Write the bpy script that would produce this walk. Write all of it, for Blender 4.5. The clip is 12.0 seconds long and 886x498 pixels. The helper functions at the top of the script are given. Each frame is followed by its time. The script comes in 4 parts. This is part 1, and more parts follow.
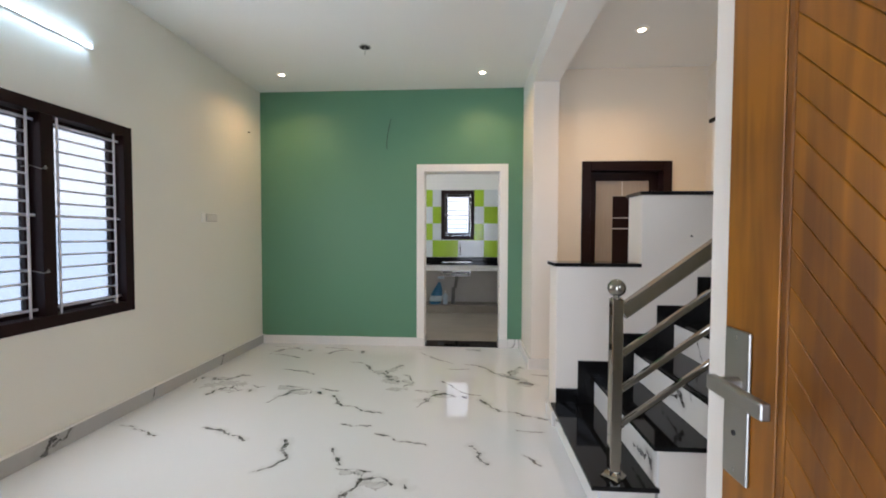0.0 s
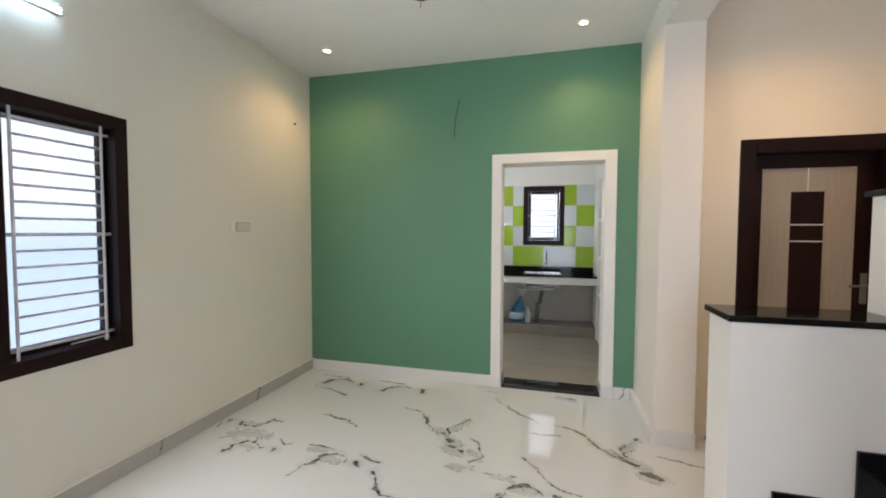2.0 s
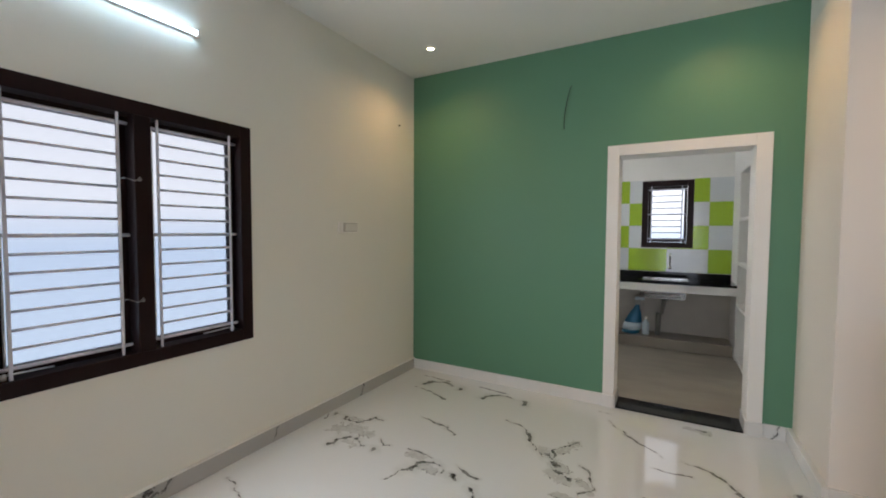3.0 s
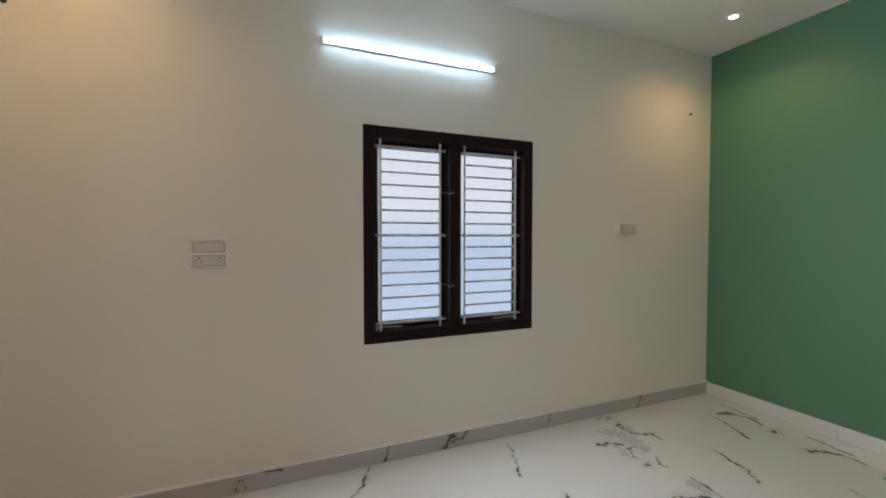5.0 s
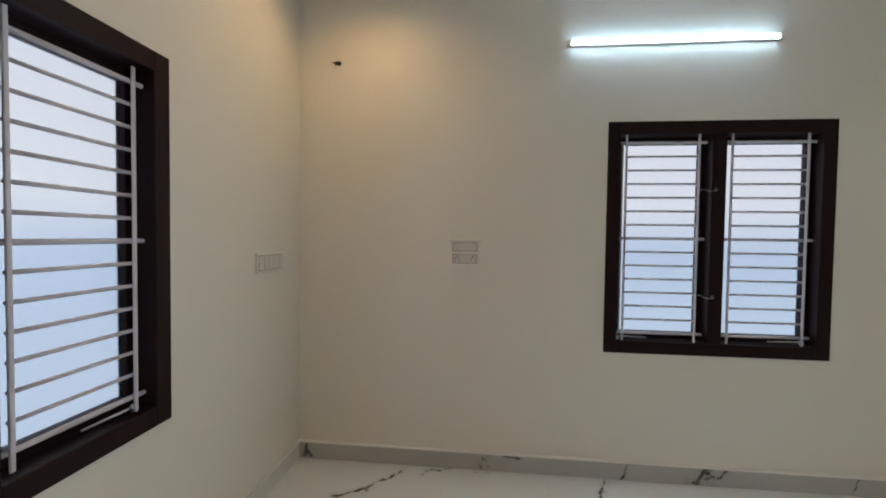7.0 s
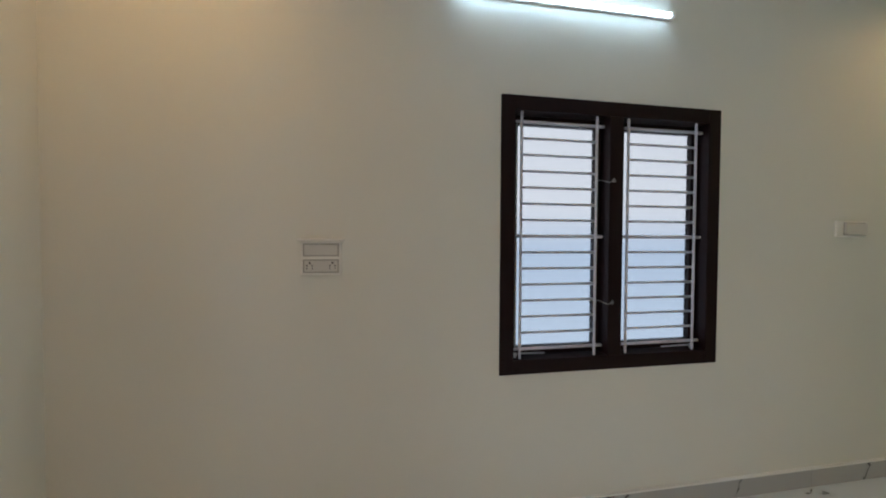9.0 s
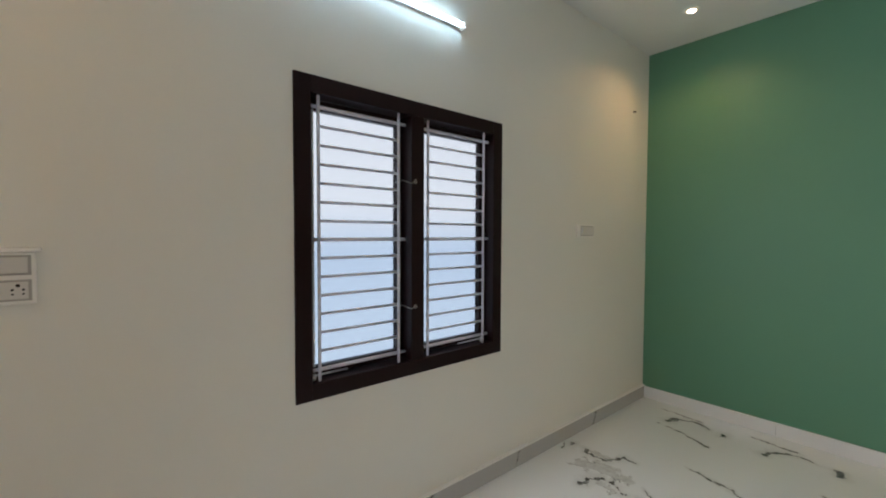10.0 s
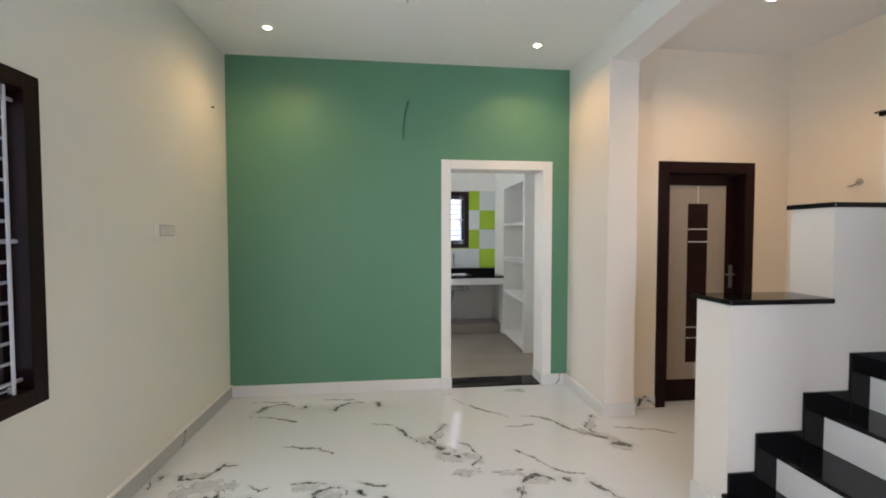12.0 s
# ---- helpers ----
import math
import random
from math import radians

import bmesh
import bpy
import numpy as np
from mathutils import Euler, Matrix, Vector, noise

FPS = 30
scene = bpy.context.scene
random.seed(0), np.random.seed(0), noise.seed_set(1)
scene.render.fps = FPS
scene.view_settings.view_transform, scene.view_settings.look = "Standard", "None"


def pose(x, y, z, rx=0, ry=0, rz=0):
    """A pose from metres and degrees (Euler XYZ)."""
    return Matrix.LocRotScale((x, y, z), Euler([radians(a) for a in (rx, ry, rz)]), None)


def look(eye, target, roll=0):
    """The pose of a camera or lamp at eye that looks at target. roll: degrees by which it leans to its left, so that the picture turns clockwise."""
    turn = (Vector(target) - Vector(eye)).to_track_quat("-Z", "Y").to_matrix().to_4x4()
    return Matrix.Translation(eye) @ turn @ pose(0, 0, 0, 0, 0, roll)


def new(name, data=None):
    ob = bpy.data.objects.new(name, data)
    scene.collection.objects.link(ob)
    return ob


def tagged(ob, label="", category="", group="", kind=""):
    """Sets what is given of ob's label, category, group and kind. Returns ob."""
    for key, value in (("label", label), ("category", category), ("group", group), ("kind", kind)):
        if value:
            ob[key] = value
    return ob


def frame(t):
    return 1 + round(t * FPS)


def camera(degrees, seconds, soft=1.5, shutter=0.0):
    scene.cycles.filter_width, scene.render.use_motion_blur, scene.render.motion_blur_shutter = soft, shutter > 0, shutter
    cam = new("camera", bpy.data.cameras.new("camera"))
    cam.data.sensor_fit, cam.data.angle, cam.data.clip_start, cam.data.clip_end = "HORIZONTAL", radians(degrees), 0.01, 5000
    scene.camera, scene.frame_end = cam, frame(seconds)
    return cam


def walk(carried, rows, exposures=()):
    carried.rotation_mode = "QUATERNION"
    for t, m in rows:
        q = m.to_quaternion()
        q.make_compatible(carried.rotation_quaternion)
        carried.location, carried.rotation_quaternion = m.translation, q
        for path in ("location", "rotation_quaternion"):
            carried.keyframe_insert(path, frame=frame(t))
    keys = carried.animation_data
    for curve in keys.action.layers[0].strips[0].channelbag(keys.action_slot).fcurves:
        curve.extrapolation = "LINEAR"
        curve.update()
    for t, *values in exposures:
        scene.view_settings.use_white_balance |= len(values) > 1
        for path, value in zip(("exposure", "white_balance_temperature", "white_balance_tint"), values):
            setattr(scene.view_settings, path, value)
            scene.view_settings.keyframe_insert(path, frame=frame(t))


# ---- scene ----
cam = camera(94.6, 12.0, soft=1.9)
PATH = [
    (0, (2.533, 0.145, 1.327), (2.407, 2.14, 1.262), 0.2),
    (0.5, (2.512, 0.564, 1.383), (2.355, 2.557, 1.305), 0.1),
    (1, (2.508, 0.865, 1.439), (2.285, 2.851, 1.355), 0.1),
    (1.5, (2.495, 1.06, 1.468), (2.153, 3.029, 1.381), 0.1),
    (2, (2.458, 1.189, 1.464), (1.943, 3.12, 1.377), 0.2),
    (2.5, (2.391, 1.321, 1.467), (1.667, 3.183, 1.381), 0.3),
    (3, (2.388, 1.364, 1.472), (1.414, 3.108, 1.381), 0.3),
    (3.2, (2.408, 1.356, 1.475), (1.342, 3.046, 1.384), 0.2),
    (4.8, (2.519, 1.33, 1.431), (0.738, 2.237, 1.37), -0.1),
    (5, (2.514, 1.328, 1.428), (0.668, 2.097, 1.37), 0.0),
    (5.5, (2.515, 1.281, 1.435), (0.569, 1.741, 1.373), 0.4),
    (6, (2.536, 1.243, 1.439), (0.542, 1.384, 1.376), 0.6),
    (6.5, (2.556, 1.195, 1.436), (0.561, 1.063, 1.375), 0.7),
    (6.7, (2.552, 1.169, 1.437), (0.564, 0.964, 1.374), 0.8),
    (8.3, (2.09, 1.047, 1.42), (0.093, 0.966, 1.374), 0.3),
    (8.5, (2.054, 1.111, 1.433), (0.055, 1.097, 1.373), 0.5),
    (9, (1.882, 1.188, 1.428), (-0.079, 1.579, 1.375), 0.3),
    (9.5, (1.757, 1.237, 1.464), (-0.053, 2.085, 1.392), 0.3),
    (10, (1.66, 1.248, 1.464), (0.124, 2.527, 1.393), 0.2),
    (10.5, (1.644, 1.207, 1.473), (0.491, 2.839, 1.392), 0.4),
    (11, (1.62, 1.129, 1.464), (0.914, 2.999, 1.39), 0.3),
    (11.5, (1.554, 1.139, 1.453), (1.32, 3.124, 1.383), 0.1),
    (12, (1.493, 1.164, 1.467), (1.719, 3.15, 1.397), -0.0),
]
EXPOSURES = [
    (0.0, 0.53, 5750, 13), (0.5, 0.49, 5800, 13), (1.0, 0.60, 5700, 11.5), (2.0, 0.60, 5850, 11.5), (2.5, 0.46, 5880, 12), (3.0, 0.18, 5900, 13), (5.0, 0.03, 5900, 11), (6.0, 0.06, 5720, 10.5), (6.5, 0.03, 5850, 11),
    (8.5, -0.14, 5850, 9), (9.5, 0.03, 5800, 9), (10.5, 0.12, 5850, 9.5), (11.0, 0.22, 5850, 12), (11.5, 0.35, 5900, 12.5), (12.0, 0.55, 5750, 12.5),
]
walk(cam, [(t, look(eye, target, roll)) for t, eye, target, roll in PATH], EXPOSURES)


# ---- world and lights ----
world = bpy.data.worlds.new("world")
scene.world = world
world.use_nodes = True
wn = world.node_tree.nodes
sky = wn.new("ShaderNodeTexSky")
sky.sky_type, sky.sun_disc = "NISHITA", False
sky.sun_elevation, sky.sun_rotation = radians(62), radians(120)
wn["Background"].inputs["Strength"].default_value = 0.08
world.node_tree.links.new(sky.outputs["Color"], wn["Background"].inputs["Color"])

sun = new("sun", bpy.data.lights.new("sun", "SUN"))
sun.data.energy, sun.data.angle, sun.data.color = 1.0, radians(12), (1.0, 0.96, 0.9)
sun.matrix_world = look((8, 4, 14), (0, 0, 0))

STAIR_WATTS, DOOR_WATTS, WEST_WATTS, SPOT_WATTS, TUBE_GLOW, BACKDROP_GLOW = 9.5, 21.0, 17.0, 16.5, 18.0, 3.1


def daylight(name, place, target, width, height, watts, color):
    """Area lamp for sky light at an opening of the house; the west one is room-side."""
    lamp = new(name, bpy.data.lights.new(name, "AREA"))
    lamp.data.shape, lamp.data.size, lamp.data.size_y = "RECTANGLE", width, height
    lamp.data.energy, lamp.data.color = watts, color
    lamp.matrix_world = look(place, target)
    return lamp


daylight("daylight_door", (2.58, -0.6, 1.15), (2.58, 1, 1.15), 1.0, 2.1, DOOR_WATTS, (0.95, 0.97, 1.0))
# added just inside the west window to strengthen the daylight from it
daylight("daylight_west", (0.022, 2.462, 1.44), (2, 2.462, 1.44), 1.0, 1.12, WEST_WATTS, (1.0, 0.96, 0.90))
# lamp at an unseen hall opening, added to brighten parapet and risers
daylight("stair_fill", (4.15, -0.6, 1.9), (4.15, 2, 1.5), 0.9, 0.9, STAIR_WATTS, (0.95, 0.97, 1.0))


# ---- materials ----
def material(name, color, rough=0.5, metal=0.0, vary=0.0, scale=4.0, bump=0.0, bump_scale=200.0, coat=0.0, stretch=(1, 1, 1), spec=0.5):
    """A surface of one colour with soft large variation and a fine relief."""
    m = bpy.data.materials.new(name)
    m.use_nodes = True
    n, l = m.node_tree.nodes, m.node_tree.links
    b = n["Principled BSDF"]
    b.inputs["Base Color"].default_value = (*color, 1)
    b.inputs["Roughness"].default_value, b.inputs["Metallic"].default_value = rough, metal
    b.inputs["Coat Weight"].default_value = coat
    b.inputs["Specular IOR Level"].default_value = spec
    at = n.new("ShaderNodeTexCoord")
    fit = n.new("ShaderNodeMapping")
    fit.inputs["Scale"].default_value = stretch
    l.new(at.outputs["Object"], fit.inputs["Vector"])
    if vary:
        t = n.new("ShaderNodeTexNoise")
        t.inputs["Scale"].default_value, t.inputs["Detail"].default_value = scale, 6
        l.new(fit.outputs["Vector"], t.inputs["Vector"])
        mix = n.new("ShaderNodeMix")
        mix.data_type = "RGBA"
        l.new(t.outputs["Fac"], mix.inputs["Factor"])
        mix.inputs[6].default_value = (*[c * (1 - vary) for c in color], 1)
        mix.inputs[7].default_value = (*[min(1, c * (1 + vary)) for c in color], 1)
        l.new(mix.outputs[2], b.inputs["Base Color"])
        r = n.new("ShaderNodeMapRange")
        r.inputs["To Min"].default_value, r.inputs["To Max"].default_value = rough * 0.85, min(1, rough * 1.15)
        l.new(t.outputs["Fac"], r.inputs["Value"])
        l.new(r.outputs["Result"], b.inputs["Roughness"])
    if bump:
        t2 = n.new("ShaderNodeTexNoise")
        t2.inputs["Scale"].default_value, t2.inputs["Detail"].default_value = bump_scale, 3
        l.new(fit.outputs["Vector"], t2.inputs["Vector"])
        k = n.new("ShaderNodeBump")
        k.inputs["Strength"].default_value, k.inputs["Distance"].default_value = bump, 0.002
        l.new(t2.outputs["Fac"], k.inputs["Height"])
        l.new(k.outputs["Normal"], b.inputs["Normal"])
    return m


PAINT = material("wall_paint", (0.78, 0.77, 0.70), 0.55, vary=0.025, scale=1.3, bump=0.12, bump_scale=160)
HALL_PAINT = material("hall_paint", (0.80, 0.725, 0.61), 0.55, vary=0.025, scale=1.3, bump=0.12, bump_scale=160)
STAIR_PAINT = material("stair_paint", (0.82, 0.775, 0.715), 0.55, vary=0.025, scale=1.3, bump=0.12, bump_scale=160)
WHITE = material("white_paint", (0.82, 0.81, 0.78), 0.5, vary=0.02, scale=2, bump=0.1, bump_scale=140)
CEILING = material("ceiling_paint", (0.80, 0.80, 0.77), 0.7, vary=0.02, scale=1, bump=0.1, bump_scale=120)
GREEN = material("green_paint", (0.112, 0.262, 0.162), 0.5, vary=0.04, scale=1.6, bump=0.12, bump_scale=160)
DARK_WOOD = material("dark_stained_wood", (0.0115, 0.0030, 0.0034), 0.42, vary=0.4, scale=9, bump=0.08, bump_scale=60, stretch=(6, 6, 0.7), spec=0.2)
GRANITE = material("black_granite", (0.007, 0.007, 0.0075), 0.06, vary=0.6, scale=220, spec=0.22)
STEEL = material("stainless_steel", (0.31, 0.29, 0.25), 0.06, metal=1.0, vary=0.06, scale=30)
BASIN_STEEL = material("sink_steel", (0.60, 0.59, 0.57), 0.2, metal=1.0, vary=0.06, scale=30)
SATIN_STEEL = material("satin_steel", (0.30, 0.29, 0.27), 0.36, metal=1.0, vary=0.08, scale=60, stretch=(1, 1, 12))
BAR_PAINT = material("grey_bar_paint", (0.62, 0.62, 0.70), 0.42, vary=0.06, scale=20)
ALUMINIUM = material("aluminium_bead", (0.75, 0.76, 0.78), 0.3, metal=0.6)
PLASTIC = material("white_switch_plastic", (0.86, 0.84, 0.79), 0.3, vary=0.02, scale=12)
GREY_PLASTIC = material("grey_plastic", (0.40, 0.40, 0.38), 0.4, vary=0.05, scale=12)
DARK_PIPE = material("dull_grey_pipe", (0.16, 0.155, 0.14), 0.5, vary=0.2, scale=14)
MODULE = material("grey_switch_module", (0.66, 0.64, 0.595), 0.4, vary=0.03, scale=12)
GAP = material("plate_gap", (0.42, 0.40, 0.365), 0.5, vary=0.05, scale=12)
KITCHEN_FLOOR = material("kitchen_floor_tile", (0.29, 0.255, 0.2), 0.3, vary=0.42, scale=2.2, stretch=(1, 2.4, 1))
LEDGE_STONE = material("ledge_stone", (0.25, 0.215, 0.17), 0.4, vary=0.25, scale=3, stretch=(1, 2, 1))
LIME_TILE = material("lime_wall_tile", (0.35, 0.52, 0.035), 0.12, vary=0.05, scale=8, bump=0.05, bump_scale=18)
PALE_TILE = material("pale_wall_tile", (0.66, 0.69, 0.71), 0.12, vary=0.04, scale=8, bump=0.05, bump_scale=18)
# grey for the wall in shade under the worktop
SHADED_WALL = material("shaded_wall", (0.52, 0.49, 0.44), 0.75, vary=0.14, scale=3, bump=0.2, bump_scale=90)
GROUT = material("tile_grout", (0.6, 0.6, 0.56), 0.8, vary=0.08, scale=30)
LAMINATE = material("pale_wood_laminate", (0.34, 0.295, 0.25), 0.35, vary=0.14, scale=14, stretch=(5, 5, 0.35))
BLUE_PLASTIC = material("blue_plastic", (0.015, 0.13, 0.25), 0.3, vary=0.1, scale=14)
LABEL = material("pale_label", (0.6, 0.7, 0.75), 0.45, vary=0.1, scale=40)
GROUND = material("ground", (0.3, 0.27, 0.23), 0.9, vary=0.25, scale=1.5, bump=0.4, bump_scale=40)
CABLE = material("dark_cable", (0.02, 0.035, 0.025), 0.5, vary=0.1, scale=30)
RUBBER = material("dark_hole", (0.01, 0.01, 0.01), 0.8, vary=0.1, scale=30)


def glowing(name, color, strength):
    m = bpy.data.materials.new(name)
    m.use_nodes = True
    b = m.node_tree.nodes["Principled BSDF"]
    b.inputs["Base Color"].default_value = (0.8, 0.8, 0.8, 1)
    b.inputs["Emission Color"].default_value = (*color, 1)
    b.inputs["Emission Strength"].default_value = strength
    return m


LED_LIT = glowing("lit_led", (1.0, 0.80, 0.52), 26.0)
# dim glow that draws the warm halo round each lens
LED_HALO = glowing("led_halo", (1.0, 0.66, 0.30), 0.55)


def frosted():
    """Obscured window glass that spreads the daylight behind it."""
    m = bpy.data.materials.new("frosted_glass")
    m.use_nodes = True
    n, l = m.node_tree.nodes, m.node_tree.links
    b = n["Principled BSDF"]
    b.inputs["Base Color"].default_value = (0.245, 0.252, 0.262, 1)
    b.inputs["Transmission Weight"].default_value, b.inputs["Roughness"].default_value = 1.0, 0.24
    b.inputs["IOR"].default_value = 1.3
    t = n.new("ShaderNodeTexNoise")
    t.inputs["Scale"].default_value = 60
    at = n.new("ShaderNodeTexCoord")
    l.new(at.outputs["Object"], t.inputs["Vector"])
    k = n.new("ShaderNodeBump")
    k.inputs["Strength"].default_value, k.inputs["Distance"].default_value = 0.25, 0.002
    l.new(t.outputs["Fac"], k.inputs["Height"])
    l.new(k.outputs["Normal"], b.inputs["Normal"])
    return m


FROSTED = frosted()


def daylit_backdrop(glow):
    """The hazy distance outside: pale sky above, blue-grey below."""
    m = bpy.data.materials.new("hazy_distance")
    m.use_nodes = True
    n, l = m.node_tree.nodes, m.node_tree.links
    b = n["Principled BSDF"]
    b.inputs["Base Color"].default_value = (0.0, 0.0, 0.0, 1)
    b.inputs["Specular IOR Level"].default_value = 0
    at = n.new("ShaderNodeTexCoord")
    part_z = n.new("ShaderNodeSeparateXYZ")
    l.new(at.outputs["Object"], part_z.inputs["Vector"])
    ramp = n.new("ShaderNodeValToRGB")
    span = n.new("ShaderNodeMapRange")
    span.inputs["From Min"].default_value, span.inputs["From Max"].default_value = -0.6, 3.6
    l.new(part_z.outputs["Z"], span.inputs["Value"])
    l.new(span.outputs["Result"], ramp.inputs["Fac"])
    e = ramp.color_ramp.elements
    e[0].position, e[0].color = 0.0, (0.77, 0.84, 0.90, 1)
    e[1].position, e[1].color = 1.0, (0.80, 0.85, 0.95, 1)
    for where, color in ((0.34, (0.71, 0.795, 0.88, 1)), (0.46, (0.665, 0.755, 0.86, 1)), (0.54, (0.99, 0.965, 0.94, 1)), (0.70, (0.99, 0.96, 0.93, 1))):
        s = e.new(where)
        s.color = color
    l.new(ramp.outputs["Color"], b.inputs["Emission Color"])
    b.inputs["Emission Strength"].default_value = glow
    return m


DISTANCE, OPEN_SKY = daylit_backdrop(BACKDROP_GLOW), daylit_backdrop(BACKDROP_GLOW * 1.5)


def marble(name, strokes, skirting=False, plane="xy", tint=1.0):
    """Polished white vitrified tile with printed grey veins, each a wavering stroke (x0, y0, x1, y1, half width)."""
    m = bpy.data.materials.new(name)
    m.use_nodes = True
    n, l = m.node_tree.nodes, m.node_tree.links
    b = n["Principled BSDF"]
    b.inputs["Roughness"].default_value, b.inputs["Specular IOR Level"].default_value = (0.16, 0.5) if skirting else (0.012, 0.95)
    at = n.new("ShaderNodeTexCoord")
    flat = at.outputs["Object"]
    if plane != "xy":
        xyz, uv = n.new("ShaderNodeSeparateXYZ"), n.new("ShaderNodeCombineXYZ")
        l.new(flat, xyz.inputs[0])
        l.new(xyz.outputs[plane[0].upper()], uv.inputs[0])
        l.new(xyz.outputs[plane[1].upper()], uv.inputs[1])
        flat = uv.outputs[0]

    def noise_of(scale, detail, out):
        t = n.new("ShaderNodeTexNoise")
        t.inputs["Scale"].default_value, t.inputs["Detail"].default_value = scale, detail
        l.new(flat, t.inputs["Vector"])
        return t.outputs[out]

    def vmath(op, a, c):
        v = n.new("ShaderNodeVectorMath")
        v.operation = op
        for socket, value in zip(v.inputs, (a, c)):
            if isinstance(value, tuple):
                socket.default_value = value
            elif value is not None:
                l.new(value, socket)
        return v

    def fmath(op, *values, clamp=False):
        v = n.new("ShaderNodeMath")
        v.operation, v.use_clamp = op, clamp
        for socket, value in zip(v.inputs, values):
            if isinstance(value, (int, float)):
                socket.default_value = value
            else:
                l.new(value, socket)
        return v.outputs[0]

    wob = vmath("SUBTRACT", noise_of(10.0, 4, "Color"), (0.5, 0.5, 0.5)).outputs[0]
    wob = vmath("MULTIPLY", wob, (0.10, 0.10, 0.0) if skirting else (0.085, 0.085, 0.0)).outputs[0]
    here = vmath("ADD", flat, wob).outputs[0]
    dark = pale = None
    for x0, y0, x1, y1, w in strokes:
        a, d = Vector((x0, y0, 0)), Vector((x1 - x0, y1 - y0, 0))
        rel = vmath("SUBTRACT", here, tuple(a)).outputs[0]
        along = vmath("DOT_PRODUCT", rel, tuple(d / d.length_squared)).outputs["Value"]
        along = fmath("ADD", along, 0.0, clamp=True)
        foot = n.new("ShaderNodeVectorMath")
        foot.operation = "SCALE"
        foot.inputs[0].default_value = d
        l.new(along, foot.inputs["Scale"])
        off = vmath("DISTANCE", rel, foot.outputs[0]).outputs["Value"]
        near = fmath("DIVIDE", off, abs(w))
        if w < 0:
            pale = near if pale is None else fmath("MINIMUM", pale, near)
            continue
        dark = near if dark is None else fmath("MINIMUM", dark, near)
    if dark is None:
        dark = fmath("ADD", 9.0, 0.0)
    # the stroke swells and breaks along its length, its edge is ragged, and a pale smudge spreads round parts of it
    swell = fmath("MULTIPLY", fmath("SUBTRACT", noise_of(7.0, 2, "Fac"), 0.5), 2.4)
    ragged = fmath("MULTIPLY", fmath("SUBTRACT", noise_of(24.0, 4, "Fac"), 0.5), 2.3)
    fine = fmath("MULTIPLY", fmath("SUBTRACT", noise_of(75.0, 3, "Fac"), 0.5), 1.3)
    edge = fmath("ADD", dark, fmath("ADD", fmath("ADD", swell, ragged), fine))

    def ramp_down(value, low, high):
        r = n.new("ShaderNodeMapRange")
        r.inputs["From Min"].default_value, r.inputs["From Max"].default_value = low, high
        r.inputs["To Min"].default_value, r.inputs["To Max"].default_value = 1.0, 0.0
        l.new(value, r.inputs["Value"])
        return r.outputs["Result"]

    ink = fmath("MULTIPLY", ramp_down(edge, 0.25, 0.62), fmath("ADD", fmath("MULTIPLY", noise_of(30.0, 4, "Fac"), 1.5), 0.12, clamp=True))
    smudge = fmath("MULTIPLY", ramp_down(fmath("ADD", edge, swell), 0.9, 2.4), 0.12)
    tone = fmath("MAXIMUM", ink, smudge, clamp=True)
    if pale is not None:
        reach = fmath("ADD", pale, fmath("ADD", fmath("ADD", ragged, swell), fine))
        fill = fmath("MULTIPLY", ramp_down(reach, 0.6, 0.95), fmath("MULTIPLY", noise_of(24.0, 5, "Fac"), 0.52))
        rim = ramp_down(fmath("ABSOLUTE", fmath("SUBTRACT", reach, 0.72)), 0.02, 0.16)
        rim = fmath("MULTIPLY", rim, fmath("MULTIPLY", fmath("SUBTRACT", noise_of(13.0, 3, "Fac"), 0.36, clamp=True), 3.2))
        wash = fmath("MAXIMUM", fill, rim)
        tone = fmath("MAXIMUM", tone, wash, clamp=True)
    cloud = n.new("ShaderNodeMix")
    cloud.data_type = "RGBA"
    l.new(noise_of(1.1, 4, "Fac"), cloud.inputs["Factor"])
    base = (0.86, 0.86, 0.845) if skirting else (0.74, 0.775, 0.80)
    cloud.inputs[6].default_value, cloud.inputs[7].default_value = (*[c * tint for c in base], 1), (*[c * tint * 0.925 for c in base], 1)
    mix = n.new("ShaderNodeMix")
    mix.data_type = "RGBA"
    l.new(tone, mix.inputs["Factor"])
    l.new(cloud.outputs[2], mix.inputs[6])
    mix.inputs[7].default_value = (0.048, 0.047, 0.045, 1)
    l.new(mix.outputs[2], b.inputs["Base Color"])
    return m


def moved(strokes, dx, dy):
    return [(a + dx, b + dy, c + dx, d + dy, w) for a, b, c, d, w in strokes]


def bent(w, *points):
    """A bent vein through the points; a negative half width is a pale wash."""
    return [(*a, *c, w * 1.18) for a, c in zip(points, points[1:])]


STAR = (bent(0.017, (0.17, 3.76), (0.22, 3.725), (0.33, 3.735)) + bent(0.022, (0.33, 3.735), (0.375, 3.79), (0.40, 3.86)) + bent(0.013, (0.40, 3.86), (0.47, 3.855))
        + bent(0.026, (0.36, 3.39), (0.385, 3.46), (0.42, 3.53)) + bent(0.02, (0.42, 3.53), (0.49, 3.545), (0.57, 3.49)) + bent(-0.05, (0.26, 3.60), (0.40, 3.64), (0.50, 3.62))
        + bent(-0.03, (0.24, 3.76), (0.34, 3.77)) + bent(-0.03, (0.44, 3.49), (0.52, 3.47)) + bent(0.02, (0.07, 3.76), (0.09, 3.73)) + bent(0.007, (0.03, 3.72), (0.06, 3.65))
        + bent(0.022, (0.665, 3.49), (0.68, 3.47)) + bent(0.008, (0.64, 3.62), (0.70, 3.56), (0.75, 3.58)))
